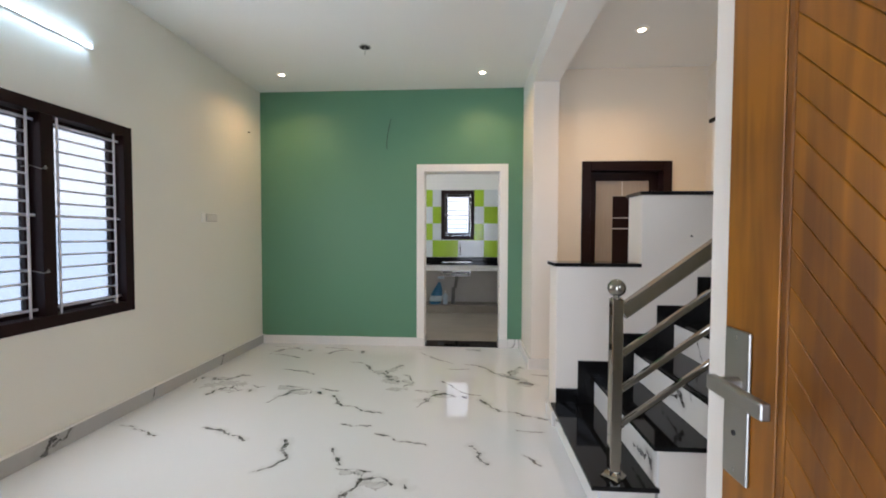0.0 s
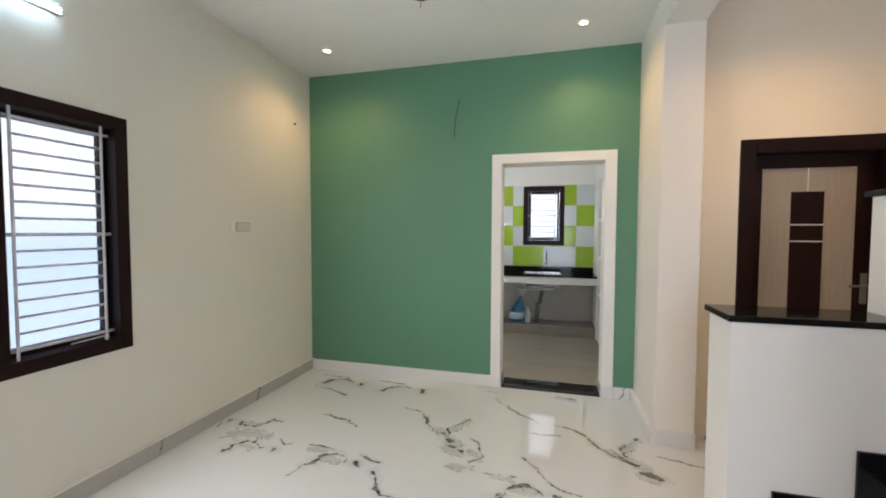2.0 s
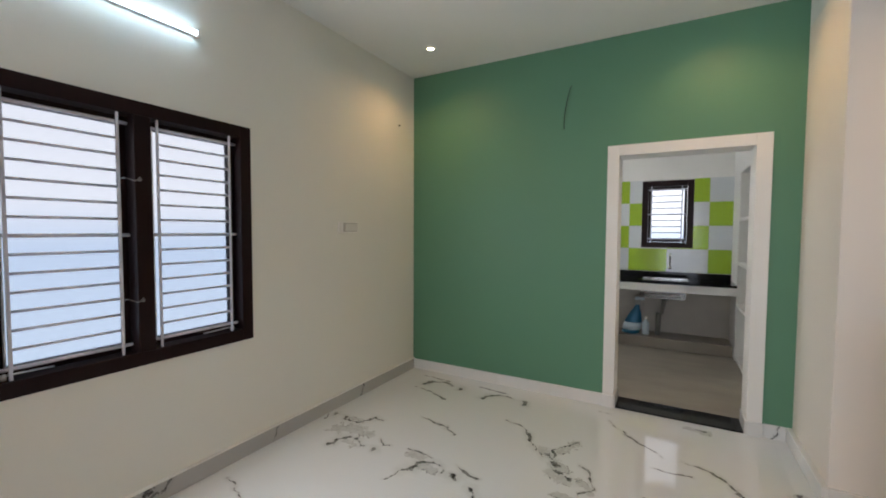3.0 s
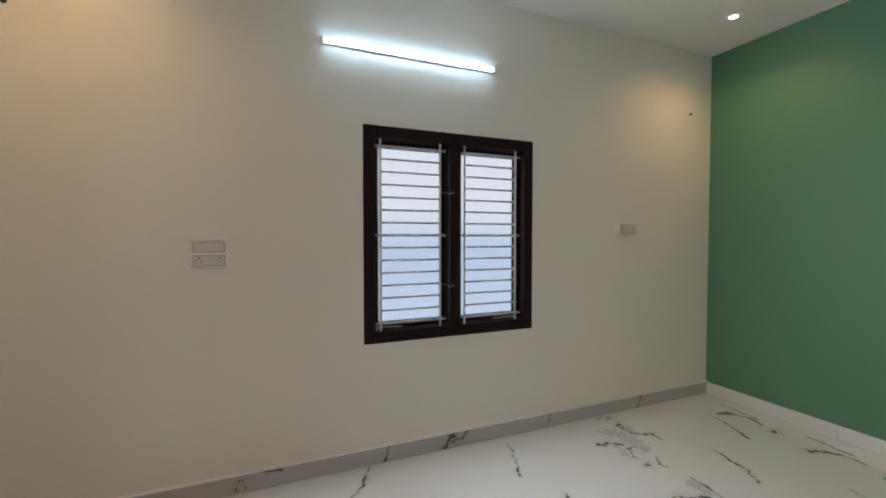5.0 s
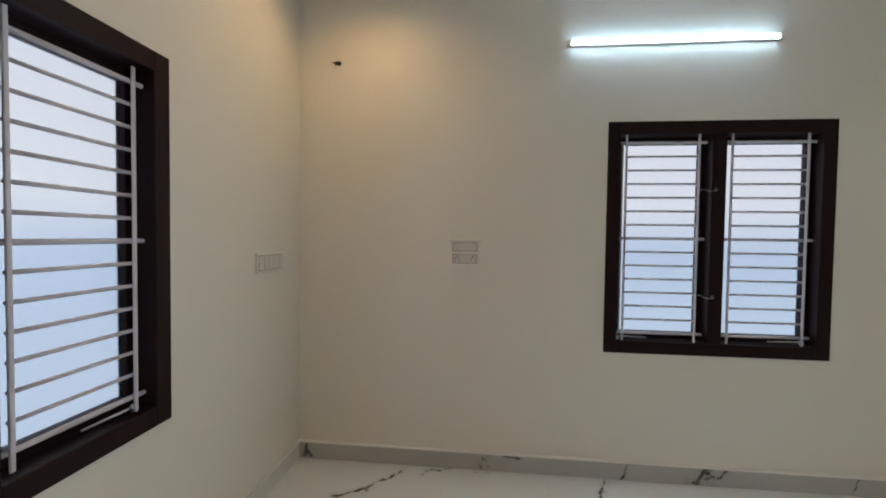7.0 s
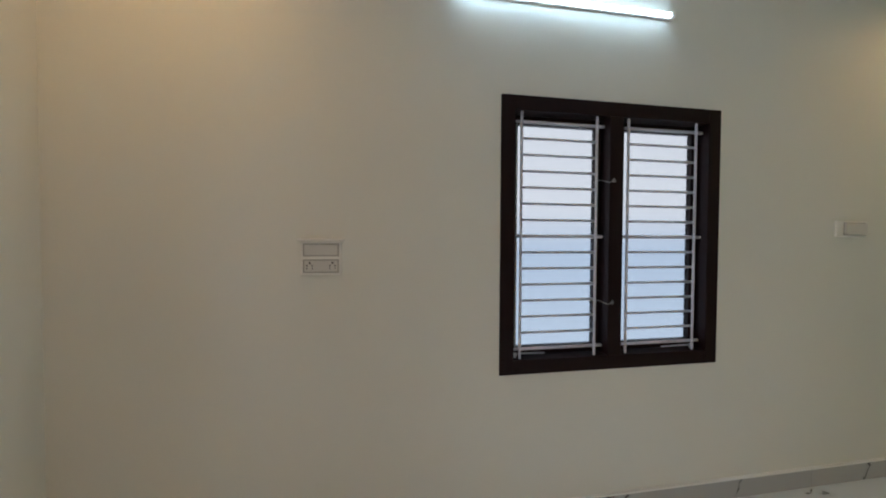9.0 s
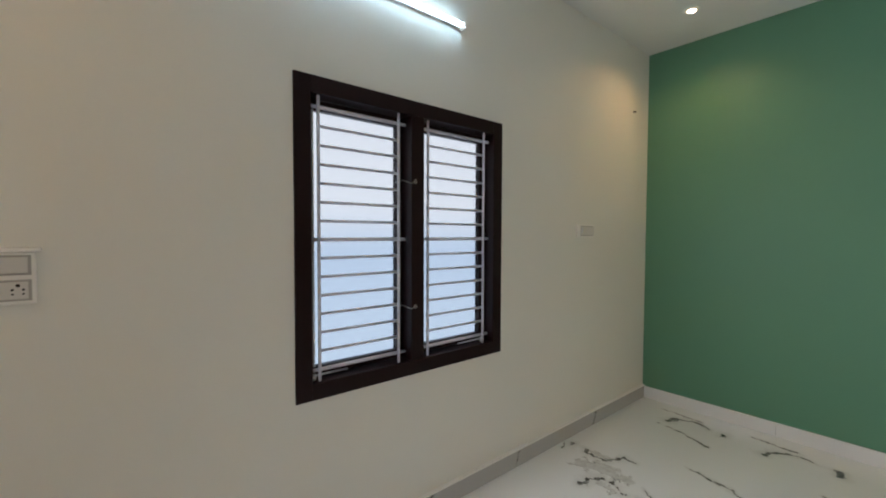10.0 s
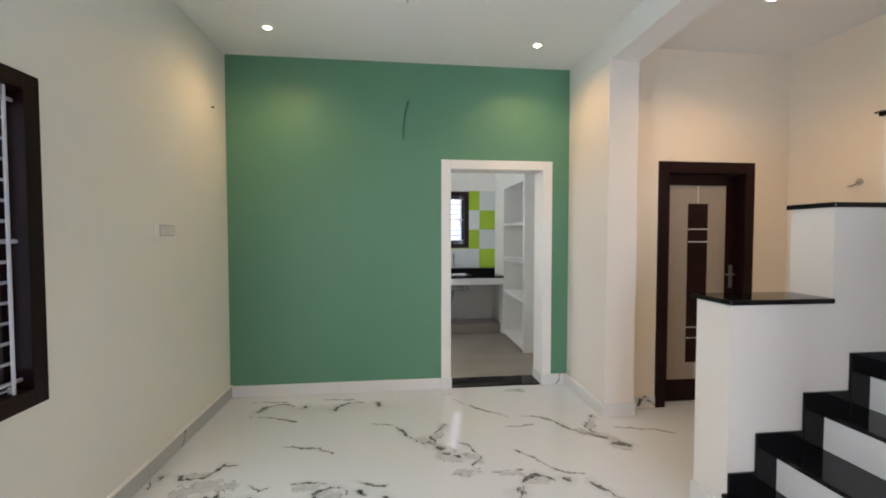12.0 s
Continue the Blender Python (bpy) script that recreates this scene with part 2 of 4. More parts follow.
ARCH = (bent(0.009, (0.87, 3.60), (0.95, 3.605), (1.06, 3.59)) + bent(-0.025, (0.93, 3.57), (1.02, 3.57)) + bent(0.028, (0.985, 3.38), (1.01, 3.42))
        + bent(0.021, (1.01, 3.42), (1.035, 3.50), (1.11, 3.55)) + bent(0.016, (1.11, 3.55), (1.17, 3.52), (1.21, 3.47)) + bent(-0.04, (1.06, 3.48), (1.15, 3.47))
        + bent(0.005, (0.93, 3.24), (0.98, 3.36)) + bent(0.022, (1.28, 3.47), (1.295, 3.455)))
TAIL = (bent(0.010, (1.24, 3.60), (1.32, 3.54), (1.42, 3.52)) + bent(0.02, (1.42, 3.43), (1.47, 3.36)) + bent(0.013, (1.47, 3.36), (1.50, 3.30), (1.56, 3.23), (1.66, 3.22), (1.74, 3.16), (1.89, 3.12)))
RIVER = (bent(0.010, (1.31, 4.32), (1.41, 4.29), (1.49, 4.24)) + bent(0.016, (1.49, 4.24), (1.55, 4.15), (1.59, 4.07), (1.69, 3.96), (1.77, 3.91))
         + bent(0.012, (1.76, 3.98), (1.73, 4.08), (1.80, 4.16), (1.87, 4.25)) + bent(0.03, (1.82, 3.83), (1.90, 3.79)) + bent(-0.045, (1.66, 4.03), (1.84, 3.88)) + bent(0.024, (1.70, 3.99), (1.80, 3.90)) + bent(-0.04, (1.78, 4.10), (1.86, 4.22))
         + bent(-0.04, (1.80, 3.80), (1.88, 3.76)))
FORK = bent(0.011, (1.93, 3.97), (2.01, 3.88), (2.04, 3.76), (1.97, 3.68), (2.0, 3.60)) + bent(-0.035, (1.86, 3.60), (1.98, 3.63)) + bent(-0.03, (1.97, 3.80), (2.03, 3.72))
NORTH_ARCH = bent(0.008, (0.86, 4.84), (1.0, 4.82), (1.16, 4.81)) + bent(0.024, (0.975, 4.62), (1.01, 4.70)) + bent(0.016, (1.01, 4.72), (1.14, 4.77), (1.24, 4.72)) + bent(0.02, (1.32, 4.72), (1.33, 4.66))
DASH = bent(0.010, (0.0, 0.0), (0.10, -0.01), (0.20, -0.05), (0.28, -0.07), (0.37, -0.13))
FLOOR_VEINS = (STAR + ARCH + TAIL + RIVER + FORK + NORTH_ARCH + moved(NORTH_ARCH, -0.62, 0.02) + moved(RIVER, 1.19, 0.02) + moved(ARCH, 1.21, 0.0) + moved(TAIL, 1.22, -0.01)
               + bent(0.010, (2.0, 4.72), (2.10, 4.60), (2.18, 4.51), (2.37, 4.34)) + bent(0.009, (2.29, 3.83), (2.38, 3.72), (2.48, 3.58))
               + moved(ARCH, 0.92, -1.22) + bent(0.014, (1.40, 2.38), (1.33, 2.32)) + bent(0.016, (1.40, 2.38), (1.46, 2.47), (1.40, 2.57), (1.36, 2.69)) + bent(0.010, (1.69, 2.60), (1.79, 2.43)) + bent(0.010, (1.66, 2.93), (1.74, 2.90), (1.86, 2.93)) + bent(0.011, (1.92, 2.80), (2.01, 2.79), (2.10, 2.72), (2.27, 2.68))
               + bent(0.018, (2.55, 2.70), (2.60, 2.60), (2.60, 2.52), (2.65, 2.48)) + bent(0.010, (2.87, 2.92), (2.97, 2.90), (3.06, 2.92)) + bent(0.008, (2.87, 2.60), (2.95, 2.51)) + bent(0.011, (0.72, 2.81), (0.82, 2.79), (0.91, 2.74), (1.08, 2.67)) + bent(0.011, (0.13, 2.80), (0.21, 2.79), (0.32, 2.74), (0.47, 2.68))
               + [x for at in ((0.68, 4.06), (0.33, 4.55), (3.15, 4.06)) for x in moved(DASH, *at)] + bent(0.008, (2.33, 4.17), (2.42, 4.15), (2.54, 4.18)) + bent(0.014, (2.56, 4.90), (2.64, 4.885)) + bent(-0.03, (2.52, 4.88), (2.66, 4.86)) + bent(0.012, (1.92, 4.86), (1.99, 4.85))
               + bent(0.014, (0.38, 0.32), (0.29, 0.48), (0.09, 0.64)) + bent(0.012, (0.36, 1.65), (0.20, 1.80), (0.03, 1.88)) + bent(0.011, (0.55, 0.75), (0.68, 0.80), (0.8, 0.95)) + bent(0.012, (0.10, 0.78), (0.05, 0.84), (0.03, 0.95)) + bent(0.014, (0.04, 1.09), (0.03, 1.16)))
# strokes on the skirting, along the wall and up
TICK = [(0.0, 0.0, 0.05, 0.1, 0.007)]
BLOB = [(0.0, 0.02, 0.07, 0.09, 0.022), (0.07, 0.05, 0.22, 0.0, 0.016)]
SPOT = [(0.0, 0.02, 0.025, 0.085, 0.02), (0.025, 0.06, 0.045, 0.02, 0.013)]
PATCH = [(-0.04, 0.02, 0.03, 0.09, 0.034), (0.02, 0.05, 0.09, 0.05, 0.026), (0.09, 0.035, 0.13, 0.08, 0.016)]
SKIRT_PLAIN = marble("skirting_marble", [], True, tint=0.90)
# the same marble toned down: the west run's shade is put into its tint
SKIRT_WEST_SHADED = marble("skirting_marble", moved(SPOT, 0.04, 0.0) + moved(SPOT, 1.18, 0.01) + [(1.32, 0.095, 1.40, 0.09, 0.008)] + moved(TICK, 2.0, 0.0) + moved(PATCH, 2.46, 0.0) + moved(TICK, 3.25, 0.0) + moved(TICK, 4.17, 0.02), True, "yz", 0.57)
SKIRT_NORTH = marble("skirting_marble", moved(TICK, 0.04, -0.01) + moved(TICK, 1.85, 0.04), True, "xz", 0.90)
SKIRT_HALL = marble("skirting_marble", moved(BLOB, 0.10, 0.02), True, "xz", 0.90)
RISER_MARBLE = marble("riser_marble", moved(TICK, 0.22, 0.5) + moved(BLOB, 0.05, 0.22) + moved(TICK, 0.6, 0.58) + moved(BLOB, 0.3, 0.42) + moved(TICK, 0.1, 0.8) + moved(BLOB, 0.7, 0.06), True, "yz")


def teak():
    """Varnished orange teak, with grain along the object's z."""
    m = material("varnished_teak", (0.40, 0.155, 0.022), 0.40, coat=0.15, spec=0.3)
    b_coat = m.node_tree.nodes["Principled BSDF"].inputs["Coat Roughness"]
    b_coat.default_value = 0.12
    n, l = m.node_tree.nodes, m.node_tree.links
    b = n["Principled BSDF"]
    at = n.new("ShaderNodeTexCoord")
    fit = n.new("ShaderNodeMapping")
    fit.inputs["Scale"].default_value = (30, 30, 2.2)
    l.new(at.outputs["Object"], fit.inputs["Vector"])
    t = n.new("ShaderNodeTexNoise")
    t.inputs["Scale"].default_value, t.inputs["Detail"].default_value, t.inputs["Distortion"].default_value = 1.0, 8, 0.6
    l.new(fit.outputs["Vector"], t.inputs["Vector"])
    info = n.new("ShaderNodeObjectInfo")
    ramp = n.new("ShaderNodeValToRGB")
    ramp.color_ramp.elements[0].position, ramp.color_ramp.elements[0].color = 0.3, (0.10, 0.032, 0.001, 1)
    ramp.color_ramp.elements[1].position, ramp.color_ramp.elements[1].color = 0.75, (0.235, 0.088, 0.002, 1)
    mix = n.new("ShaderNodeMath")
    mix.operation = "MULTIPLY_ADD"
    l.new(info.outputs["Random"], mix.inputs[0])
    mix.inputs[1].default_value = 0.22
    cloudy = n.new("ShaderNodeTexNoise")
    cloudy.inputs["Scale"].default_value, cloudy.inputs["Detail"].default_value = 3.2, 3
    l.new(at.outputs["Object"], cloudy.inputs["Vector"])
    blend = n.new("ShaderNodeMath")
    blend.operation = "MULTIPLY_ADD"
    l.new(cloudy.outputs["Fac"], blend.inputs[0])
    blend.inputs[1].default_value = 0.9
    low = n.new("ShaderNodeMath")
    low.operation = "SUBTRACT"
    l.new(t.outputs["Fac"], low.inputs[0])
    low.inputs[1].default_value = 0.46
    l.new(low.outputs[0], blend.inputs[2])
    l.new(blend.outputs[0], mix.inputs[2])
    l.new(mix.outputs[0], ramp.inputs["Fac"])
    l.new(ramp.outputs["Color"], b.inputs["Base Color"])
    return m


TEAK = teak()

# ---- building helpers ----
BASE = {}


def thing(name, place, label, category, group="", kind=""):
    ob = new(name)
    ob.location = place
    ob.empty_display_size = 0.1
    BASE[ob.name] = Vector(place)
    return tagged(ob, label, category, group, kind)


def as_mesh(name, bm, mats):
    me = bpy.data.meshes.new(name)
    bm.to_mesh(me)
    bm.free()
    for m in (mats if isinstance(mats, (list, tuple)) else (mats,)):
        me.materials.append(m)
    return me


def part(name, bm, mat, parent, label="", smooth=False):
    """One mesh, given in world coordinates, under a thing or a part."""
    base = BASE[parent.name]
    bmesh.ops.translate(bm, verts=bm.verts, vec=-base)
    if smooth:
        for f in bm.faces:
            f.smooth = True
    ob = new(name, as_mesh(name, bm, mat))
    ob.parent = parent
    BASE[ob.name] = base
    return tagged(ob, label)


def solo(name, bm, mat, label, category, kind="", group="", smooth=False):
    """A thing of one mesh, in world coordinates."""
    if smooth:
        for f in bm.faces:
            f.smooth = True
    ob = new(name, as_mesh(name, bm, mat))
    BASE[ob.name] = Vector((0, 0, 0))
    return tagged(ob, label, category, group, kind)


def block(x0, y0, z0, x1, y1, z1, bevel=0.0, bm=None):
    """A box between two corners, its edges rounded."""
    b = bmesh.new()
    bmesh.ops.create_cube(b, size=1)
    bmesh.ops.scale(b, verts=b.verts, vec=(x1 - x0, y1 - y0, z1 - z0))
    bmesh.ops.translate(b, verts=b.verts, vec=((x0 + x1) / 2, (y0 + y1) / 2, (z0 + z1) / 2))
    if bevel:
        bmesh.ops.bevel(b, geom=b.edges[:], offset=bevel, segments=2, affect="EDGES", profile=0.5)
    return joined(bm, b)


def joined(bm, b):
    if bm is None:
        return b
    me = bpy.data.meshes.new("join")
    b.to_mesh(me)
    b.free()
    bm.from_mesh(me)
    bpy.data.meshes.remove(me)
    return bm


def rod(a, c, r, sides=12, bm=None, r2=None):
    """A round bar from a to c."""
    a, c = Vector(a), Vector(c)
    b = bmesh.new()
    bmesh.ops.create_cone(b, cap_ends=True, segments=sides, radius1=r, radius2=r if r2 is None else r2, depth=(c - a).length)
    turn = (c - a).to_track_quat("Z", "Y").to_matrix().to_4x4()
    bmesh.ops.transform(b, matrix=Matrix.Translation((a + c) / 2) @ turn, verts=b.verts)
    return joined(bm, b)


def beam_between(a, c, w, h, bevel=0.003):
    """A square tube from a to c, w wide and h high."""
    a, c = Vector(a), Vector(c)
    length = (c - a).length
    b = block(-w / 2, -h / 2, -length / 2, w / 2, h / 2, length / 2, bevel)
    d = (c - a).normalized()
    side = d.cross(Vector((0, 0, 1))).normalized()
    up = side.cross(d)
    m = Matrix((side, up, d)).transposed().to_4x4()
    bmesh.ops.transform(b, matrix=Matrix.Translation((a + c) / 2) @ m, verts=b.verts)
    return b


def lathe(profile, place, axis=(0, 0, 1), sides=24, bm=None):
    """A turned shape: (radius, height) pairs round an axis."""
    b = bmesh.new()
    rings = []
    for r, h in profile:
        rings.append([b.verts.new((r * math.cos(2 * math.pi * k / sides), r * math.sin(2 * math.pi * k / sides), h)) for k in range(sides)])
    for low, high in zip(rings, rings[1:]):
        for k in range(sides):
            b.faces.new((low[k], low[(k + 1) % sides], high[(k + 1) % sides], high[k]))
    for ring, flip in ((rings[0], True), (rings[-1], False)):
        b.faces.new(ring[::-1] if flip else ring)
    turn = Vector(axis).to_track_quat("Z", "Y").to_matrix().to_4x4()
    bmesh.ops.transform(b, matrix=Matrix.Translation(place) @ turn, verts=b.verts)
    return joined(bm, b)


def tube_curve(points, r, sides=6, bm=None):
    """A bent wire through a few points."""
    b = bmesh.new()
    pts = [Vector(p) for p in points]
    rings = []
    for k, p in enumerate(pts):
        d = (pts[min(k + 1, len(pts) - 1)] - pts[max(k - 1, 0)]).normalized()
        q = d.to_track_quat("Z", "Y")
        rings.append([b.verts.new(p + q @ Vector((r * math.cos(2 * math.pi * s / sides), r * math.sin(2 * math.pi * s / sides), 0))) for s in range(sides)])
    for low, high in zip(rings, rings[1:]):
        for k in range(sides):
            b.faces.new((low[k], low[(k + 1) % sides], high[(k + 1) % sides], high[k]))
    b.faces.new(rings[0][::-1])
    b.faces.new(rings[-1])
    return joined(bm, b)


def slab_with_holes(axis, near, far, u0, u1, z0, z1, holes=()):
    """An upright wall between the planes near and far of an axis, with openings (u0, z0, u1, z1) cut through."""
    holes = [(max(u0, h[0]), max(z0, h[1]), min(u1, h[2]), min(z1, h[3])) for h in holes]
    us = sorted({u0, u1, *[h[0] for h in holes], *[h[2] for h in holes]})
    vs = sorted({z0, z1, *[h[1] for h in holes], *[h[3] for h in holes]})
    b = bmesh.new()
    made = {}

    def vert(i, j, side):
        if (i, j, side) not in made:
            w = (near, far)[side]
            made[i, j, side] = b.verts.new((w, us[i], vs[j]) if axis == "x" else (us[i], w, vs[j]))
        return made[i, j, side]

    def solid(i, j):
        if not (0 <= i < len(us) - 1 and 0 <= j < len(vs) - 1):
            return False
        u, v = (us[i] + us[i + 1]) / 2, (vs[j] + vs[j + 1]) / 2
        return not any(h[0] < u < h[2] and h[1] < v < h[3] for h in holes)

    for i in range(len(us) - 1):
        for j in range(len(vs) - 1):
            if not solid(i, j):
                continue
            for side in (0, 1):
                b.faces.new([vert(i, j, side), vert(i + 1, j, side), vert(i + 1, j + 1, side), vert(i, j + 1, side)])
            for (di, dj), (p, q) in (((-1, 0), ((i, j), (i, j + 1))), ((1, 0), ((i + 1, j), (i + 1, j + 1))),
                                     ((0, -1), ((i, j), (i + 1, j))), ((0, 1), ((i, j + 1), (i + 1, j + 1)))):
                if not solid(i + di, j + dj):
                    b.faces.new([vert(*p, 0), vert(*q, 0), vert(*q, 1), vert(*p, 1)])
    bmesh.ops.recalc_face_normals(b, faces=b.faces[:])
    return b


# ---- the large structure ----
S = -0.046          # inner face of the south wall
N = 5.0             # green wall
E = 3.16            # line of pier, beam and pillar
TOP, BEAM, HALL_TOP = 3.05, 2.84, 3.0
HALL_N, HALL_E = 4.37, 4.87
KN, KE = 7.55, 3.45

ground = solo("ground", block(-60, -60, -0.42, 60, 60, -0.30), GROUND, "bare trodden earth round the house", "ground", "structure")
floor = thing("floor", (0, 0, 0), "polished white vitrified floor tiles with dark grey marble veins", "floor", kind="structure")
part("screed", block(-0.2, -0.25, -0.25, HALL_E + 0.2, 5.1, -0.009), GROUT, floor)
solo("kitchen_floor", block(-0.2, 5.1, -0.25, KE + 0.15, KN + 0.2, -0.004), KITCHEN_FLOOR, "brown-grey stone-look kitchen floor tiles", "floor", "structure")
WEST_HOLE = (1.844, 0.76, 3.08, 2.12)
SOUTH_HOLE = (1.085, 0.735, 1.705, 2.078)
DOOR_HOLE = (2.08, 0.0, 3.10, 2.12)
solo("wall_west", slab_with_holes("x", -0.2, 0.0, -0.25, KN + 0.2, 0, 3.2, [WEST_HOLE]), PAINT, "off-white painted plaster wall with a barred window", "wall", "structure")
# the third opening is unseen, cut only to let the stair lamp in
solo("wall_south", slab_with_holes("y", S - 0.2, S, 0.0, HALL_E + 0.2, 0, 3.2, [SOUTH_HOLE, DOOR_HOLE, (3.7, 1.4, 4.6, 2.3)]), PAINT, "off-white painted plaster wall beside the entrance", "wall", "structure")
north = slab_with_holes("y", N, N + 0.22, 0.0, KE + 0.15, 0, 3.2, [(2.0, 0.0, 2.9, 2.09)])
for f in north.faces:
    f.material_index = 1 if f.normal.y < -0.9 and abs(f.calc_center_median().y - N) < 0.01 else 0
solo("wall_north", north, [WHITE, GREEN], "sage green accent wall with a kitchen doorway", "wall", "structure")
solo("pillar", block(E, 4.25, 0, 3.41, N, BEAM, 0.004), STAIR_PAINT, "white plastered square pillar under the beam", "pillar", "structure")
solo("wall_pier", block(E, S, 0, 3.41, 1.245, BEAM, 0.004), WHITE, "white plastered pier beside the entrance door", "wall", "structure")
solo("beam", block(E, S, BEAM, 3.41, N, 3.2, 0.004), WHITE, "white plastered ceiling beam", "beam", "structure")
solo("wall_hall_north", slab_with_holes("y", HALL_N, HALL_N + 0.18, 3.41, HALL_E, 0, 3.2, [(3.667, 0.0, 4.545, 2.08)]), HALL_PAINT, "cream painted hall wall with a dark wooden door", "wall", "structure")
solo("wall_hall_back", block(3.41, HALL_N + 0.18, 0, HALL_E + 0.2, HALL_N + 0.3, 3.2), HALL_PAINT, "plain wall behind the closed door", "wall", "structure")
solo("wall_hall_east", block(HALL_E, S, 0, HALL_E + 0.2, HALL_N + 0.18, 3.2), HALL_PAINT, "cream painted stair hall wall", "wall", "structure")
solo("ceiling", block(0, S, TOP, E, N, 3.2), CEILING, "white painted living room ceiling", "ceiling", "structure")
solo("ceiling_hall", block(3.41, S, HALL_TOP, HALL_E, HALL_N, 3.2), CEILING, "white painted stair hall ceiling", "ceiling", "structure")
solo("ceiling_kitchen", block(0, N + 0.22, TOP, KE, KN, 3.2), CEILING, "white painted kitchen ceiling", "ceiling", "structure")
# unseen slab, added over the ceilings to block sun and sky
solo("roof", block(-0.3, -0.4, 3.2, HALL_E + 0.3, KN + 0.3, 3.32), CEILING, "flat unseen slab over the ceilings that keeps daylight out", "roof", "structure")
KW_HOLE = (2.03, 1.257, 2.63, 2.145)
solo("wall_kitchen_north", slab_with_holes("y", KN, KN + 0.2, 0.0, KE + 0.15, 0, 3.2, [KW_HOLE]), WHITE, "white kitchen wall above checkered tiles", "wall", "structure")
solo("wall_kitchen_east", block(KE, N + 0.22, 0, KE + 0.15, KN, 3.2), WHITE, "white kitchen side wall", "wall", "structure")

# hazy distance outside the frosted windows
for name, corner in (("backdrop_west", (-1.25, -0.6, -0.6, -1.2, 5.6, 3.6)), ("backdrop_south", (-0.6, -1.5, -0.6, 1.95, -1.45, 3.6)), ("backdrop_kitchen", (0.6, 8.7, -0.6, 4.2, 8.75, 3.6))):
    solo(name, block(*corner), OPEN_SKY if name == "backdrop_kitchen" else DISTANCE, "pale hazy distance outside the window", "backdrop", "structure")

# white band round the kitchen doorway, with its granite threshold
surround = thing("doorway_trim", (2.45, N, 0), "white plaster band framing the kitchen doorway", "door frame", kind="structure")
part("jamb", block(1.913, N - 0.018, 0.0, 2.003, N + 0.225, 2.17, 0.003), WHITE, surround)
part("jamb", block(2.897, N - 0.018, 0.0, 2.99, N + 0.225, 2.17, 0.003), WHITE, surround)
part("head", block(2.003, N - 0.018, 2.085, 2.897, N + 0.225, 2.17, 0.003), WHITE, surround)
solo("threshold", block(2.0135, N - 0.012, 0.0, 2.8865, N + 0.235, 0.012, 0.003), GRANITE, "black granite threshold of the kitchen doorway", "threshold", "structure")


def skirting(name, x0, y0, x1, y1, label="white veined marble skirting along the wall", mat=None):
    """A skirting strip of tile lengths along the x or y axis, each a piece of its own."""
    run = thing(name, (x0, y0, 0), label, "skirting", kind="structure")
    along = 0 if x1 - x0 > y1 - y0 else 1
    low, high = (x0, x1) if along == 0 else (y0, y1)
    count = max(1, round((high - low) / 1.2))
    for k in range(count):
        a, c = low + (high - low) * k / count, low + (high - low) * (k + 1) / count - (0.0012 if k < count - 1 else 0)
        box = (a, y0, 0.0, c, y1, 0.102) if along == 0 else (x0, a, 0.0, x1, c, 0.102)
        part("skirting_tile", block(*box, bevel=0.003), mat or SKIRT_PLAIN, run)
    return run


west_skirting = skirting("baseboard_west", 0.0, S, 0.019, N, mat=SKIRT_WEST_SHADED)
# white strip that paints in the light caught by the skirting's top
part("lit_top_edge", block(0.0, S, 0.1025, 0.0225, N, 0.1105, 0.002), WHITE, west_skirting, "white strip standing for the lit top edge")
skirting("baseboard_north", 0.013, N - 0.013, 1.911, N)
skirting("baseboard_north_short", 2.998, N - 0.013, E - 0.034, N, mat=SKIRT_NORTH)
skirting("baseboard_south", 0.013, S, 2.06, S + 0.013)
skirting("baseboard_pillar", E - 0.032, 4.224, E, N)
skirting("baseboard_pillar_front", E, 4.224, 3.41, 4.25)
skirting("baseboard_pier", E - 0.013, S, E, 1.245)
skirting("baseboard_pier_end", E, 1.245, 3.41, 1.258)
skirting("baseboard_hall_north", 3.41, HALL_N - 0.013, 3.665, HALL_N, mat=SKIRT_HALL)
skirting("baseboard_hall_north_right", 4.547, HALL_N - 0.013, HALL_E, HALL_N)
skirting("baseboard_hall_east", HALL_E - 0.013, 3.24, HALL_E, HALL_N - 0.013)
skirting("baseboard_parapet", 3.116, 3.005, 3.14, 3.235)
skirting("baseboard_doorway_trim", 1.907, N - 0.028, 2.003, N - 0.018)
skirting("baseboard_doorway_trim_right", 2.897, N - 0.028, 2.996, N - 0.018)
skirting("baseboard_doorway_reveal", 2.003, N - 0.018, 2.013, N + 0.22)
skirting("baseboard_doorway_reveal_right", 2.887, N - 0.018, 2.897, N + 0.22)


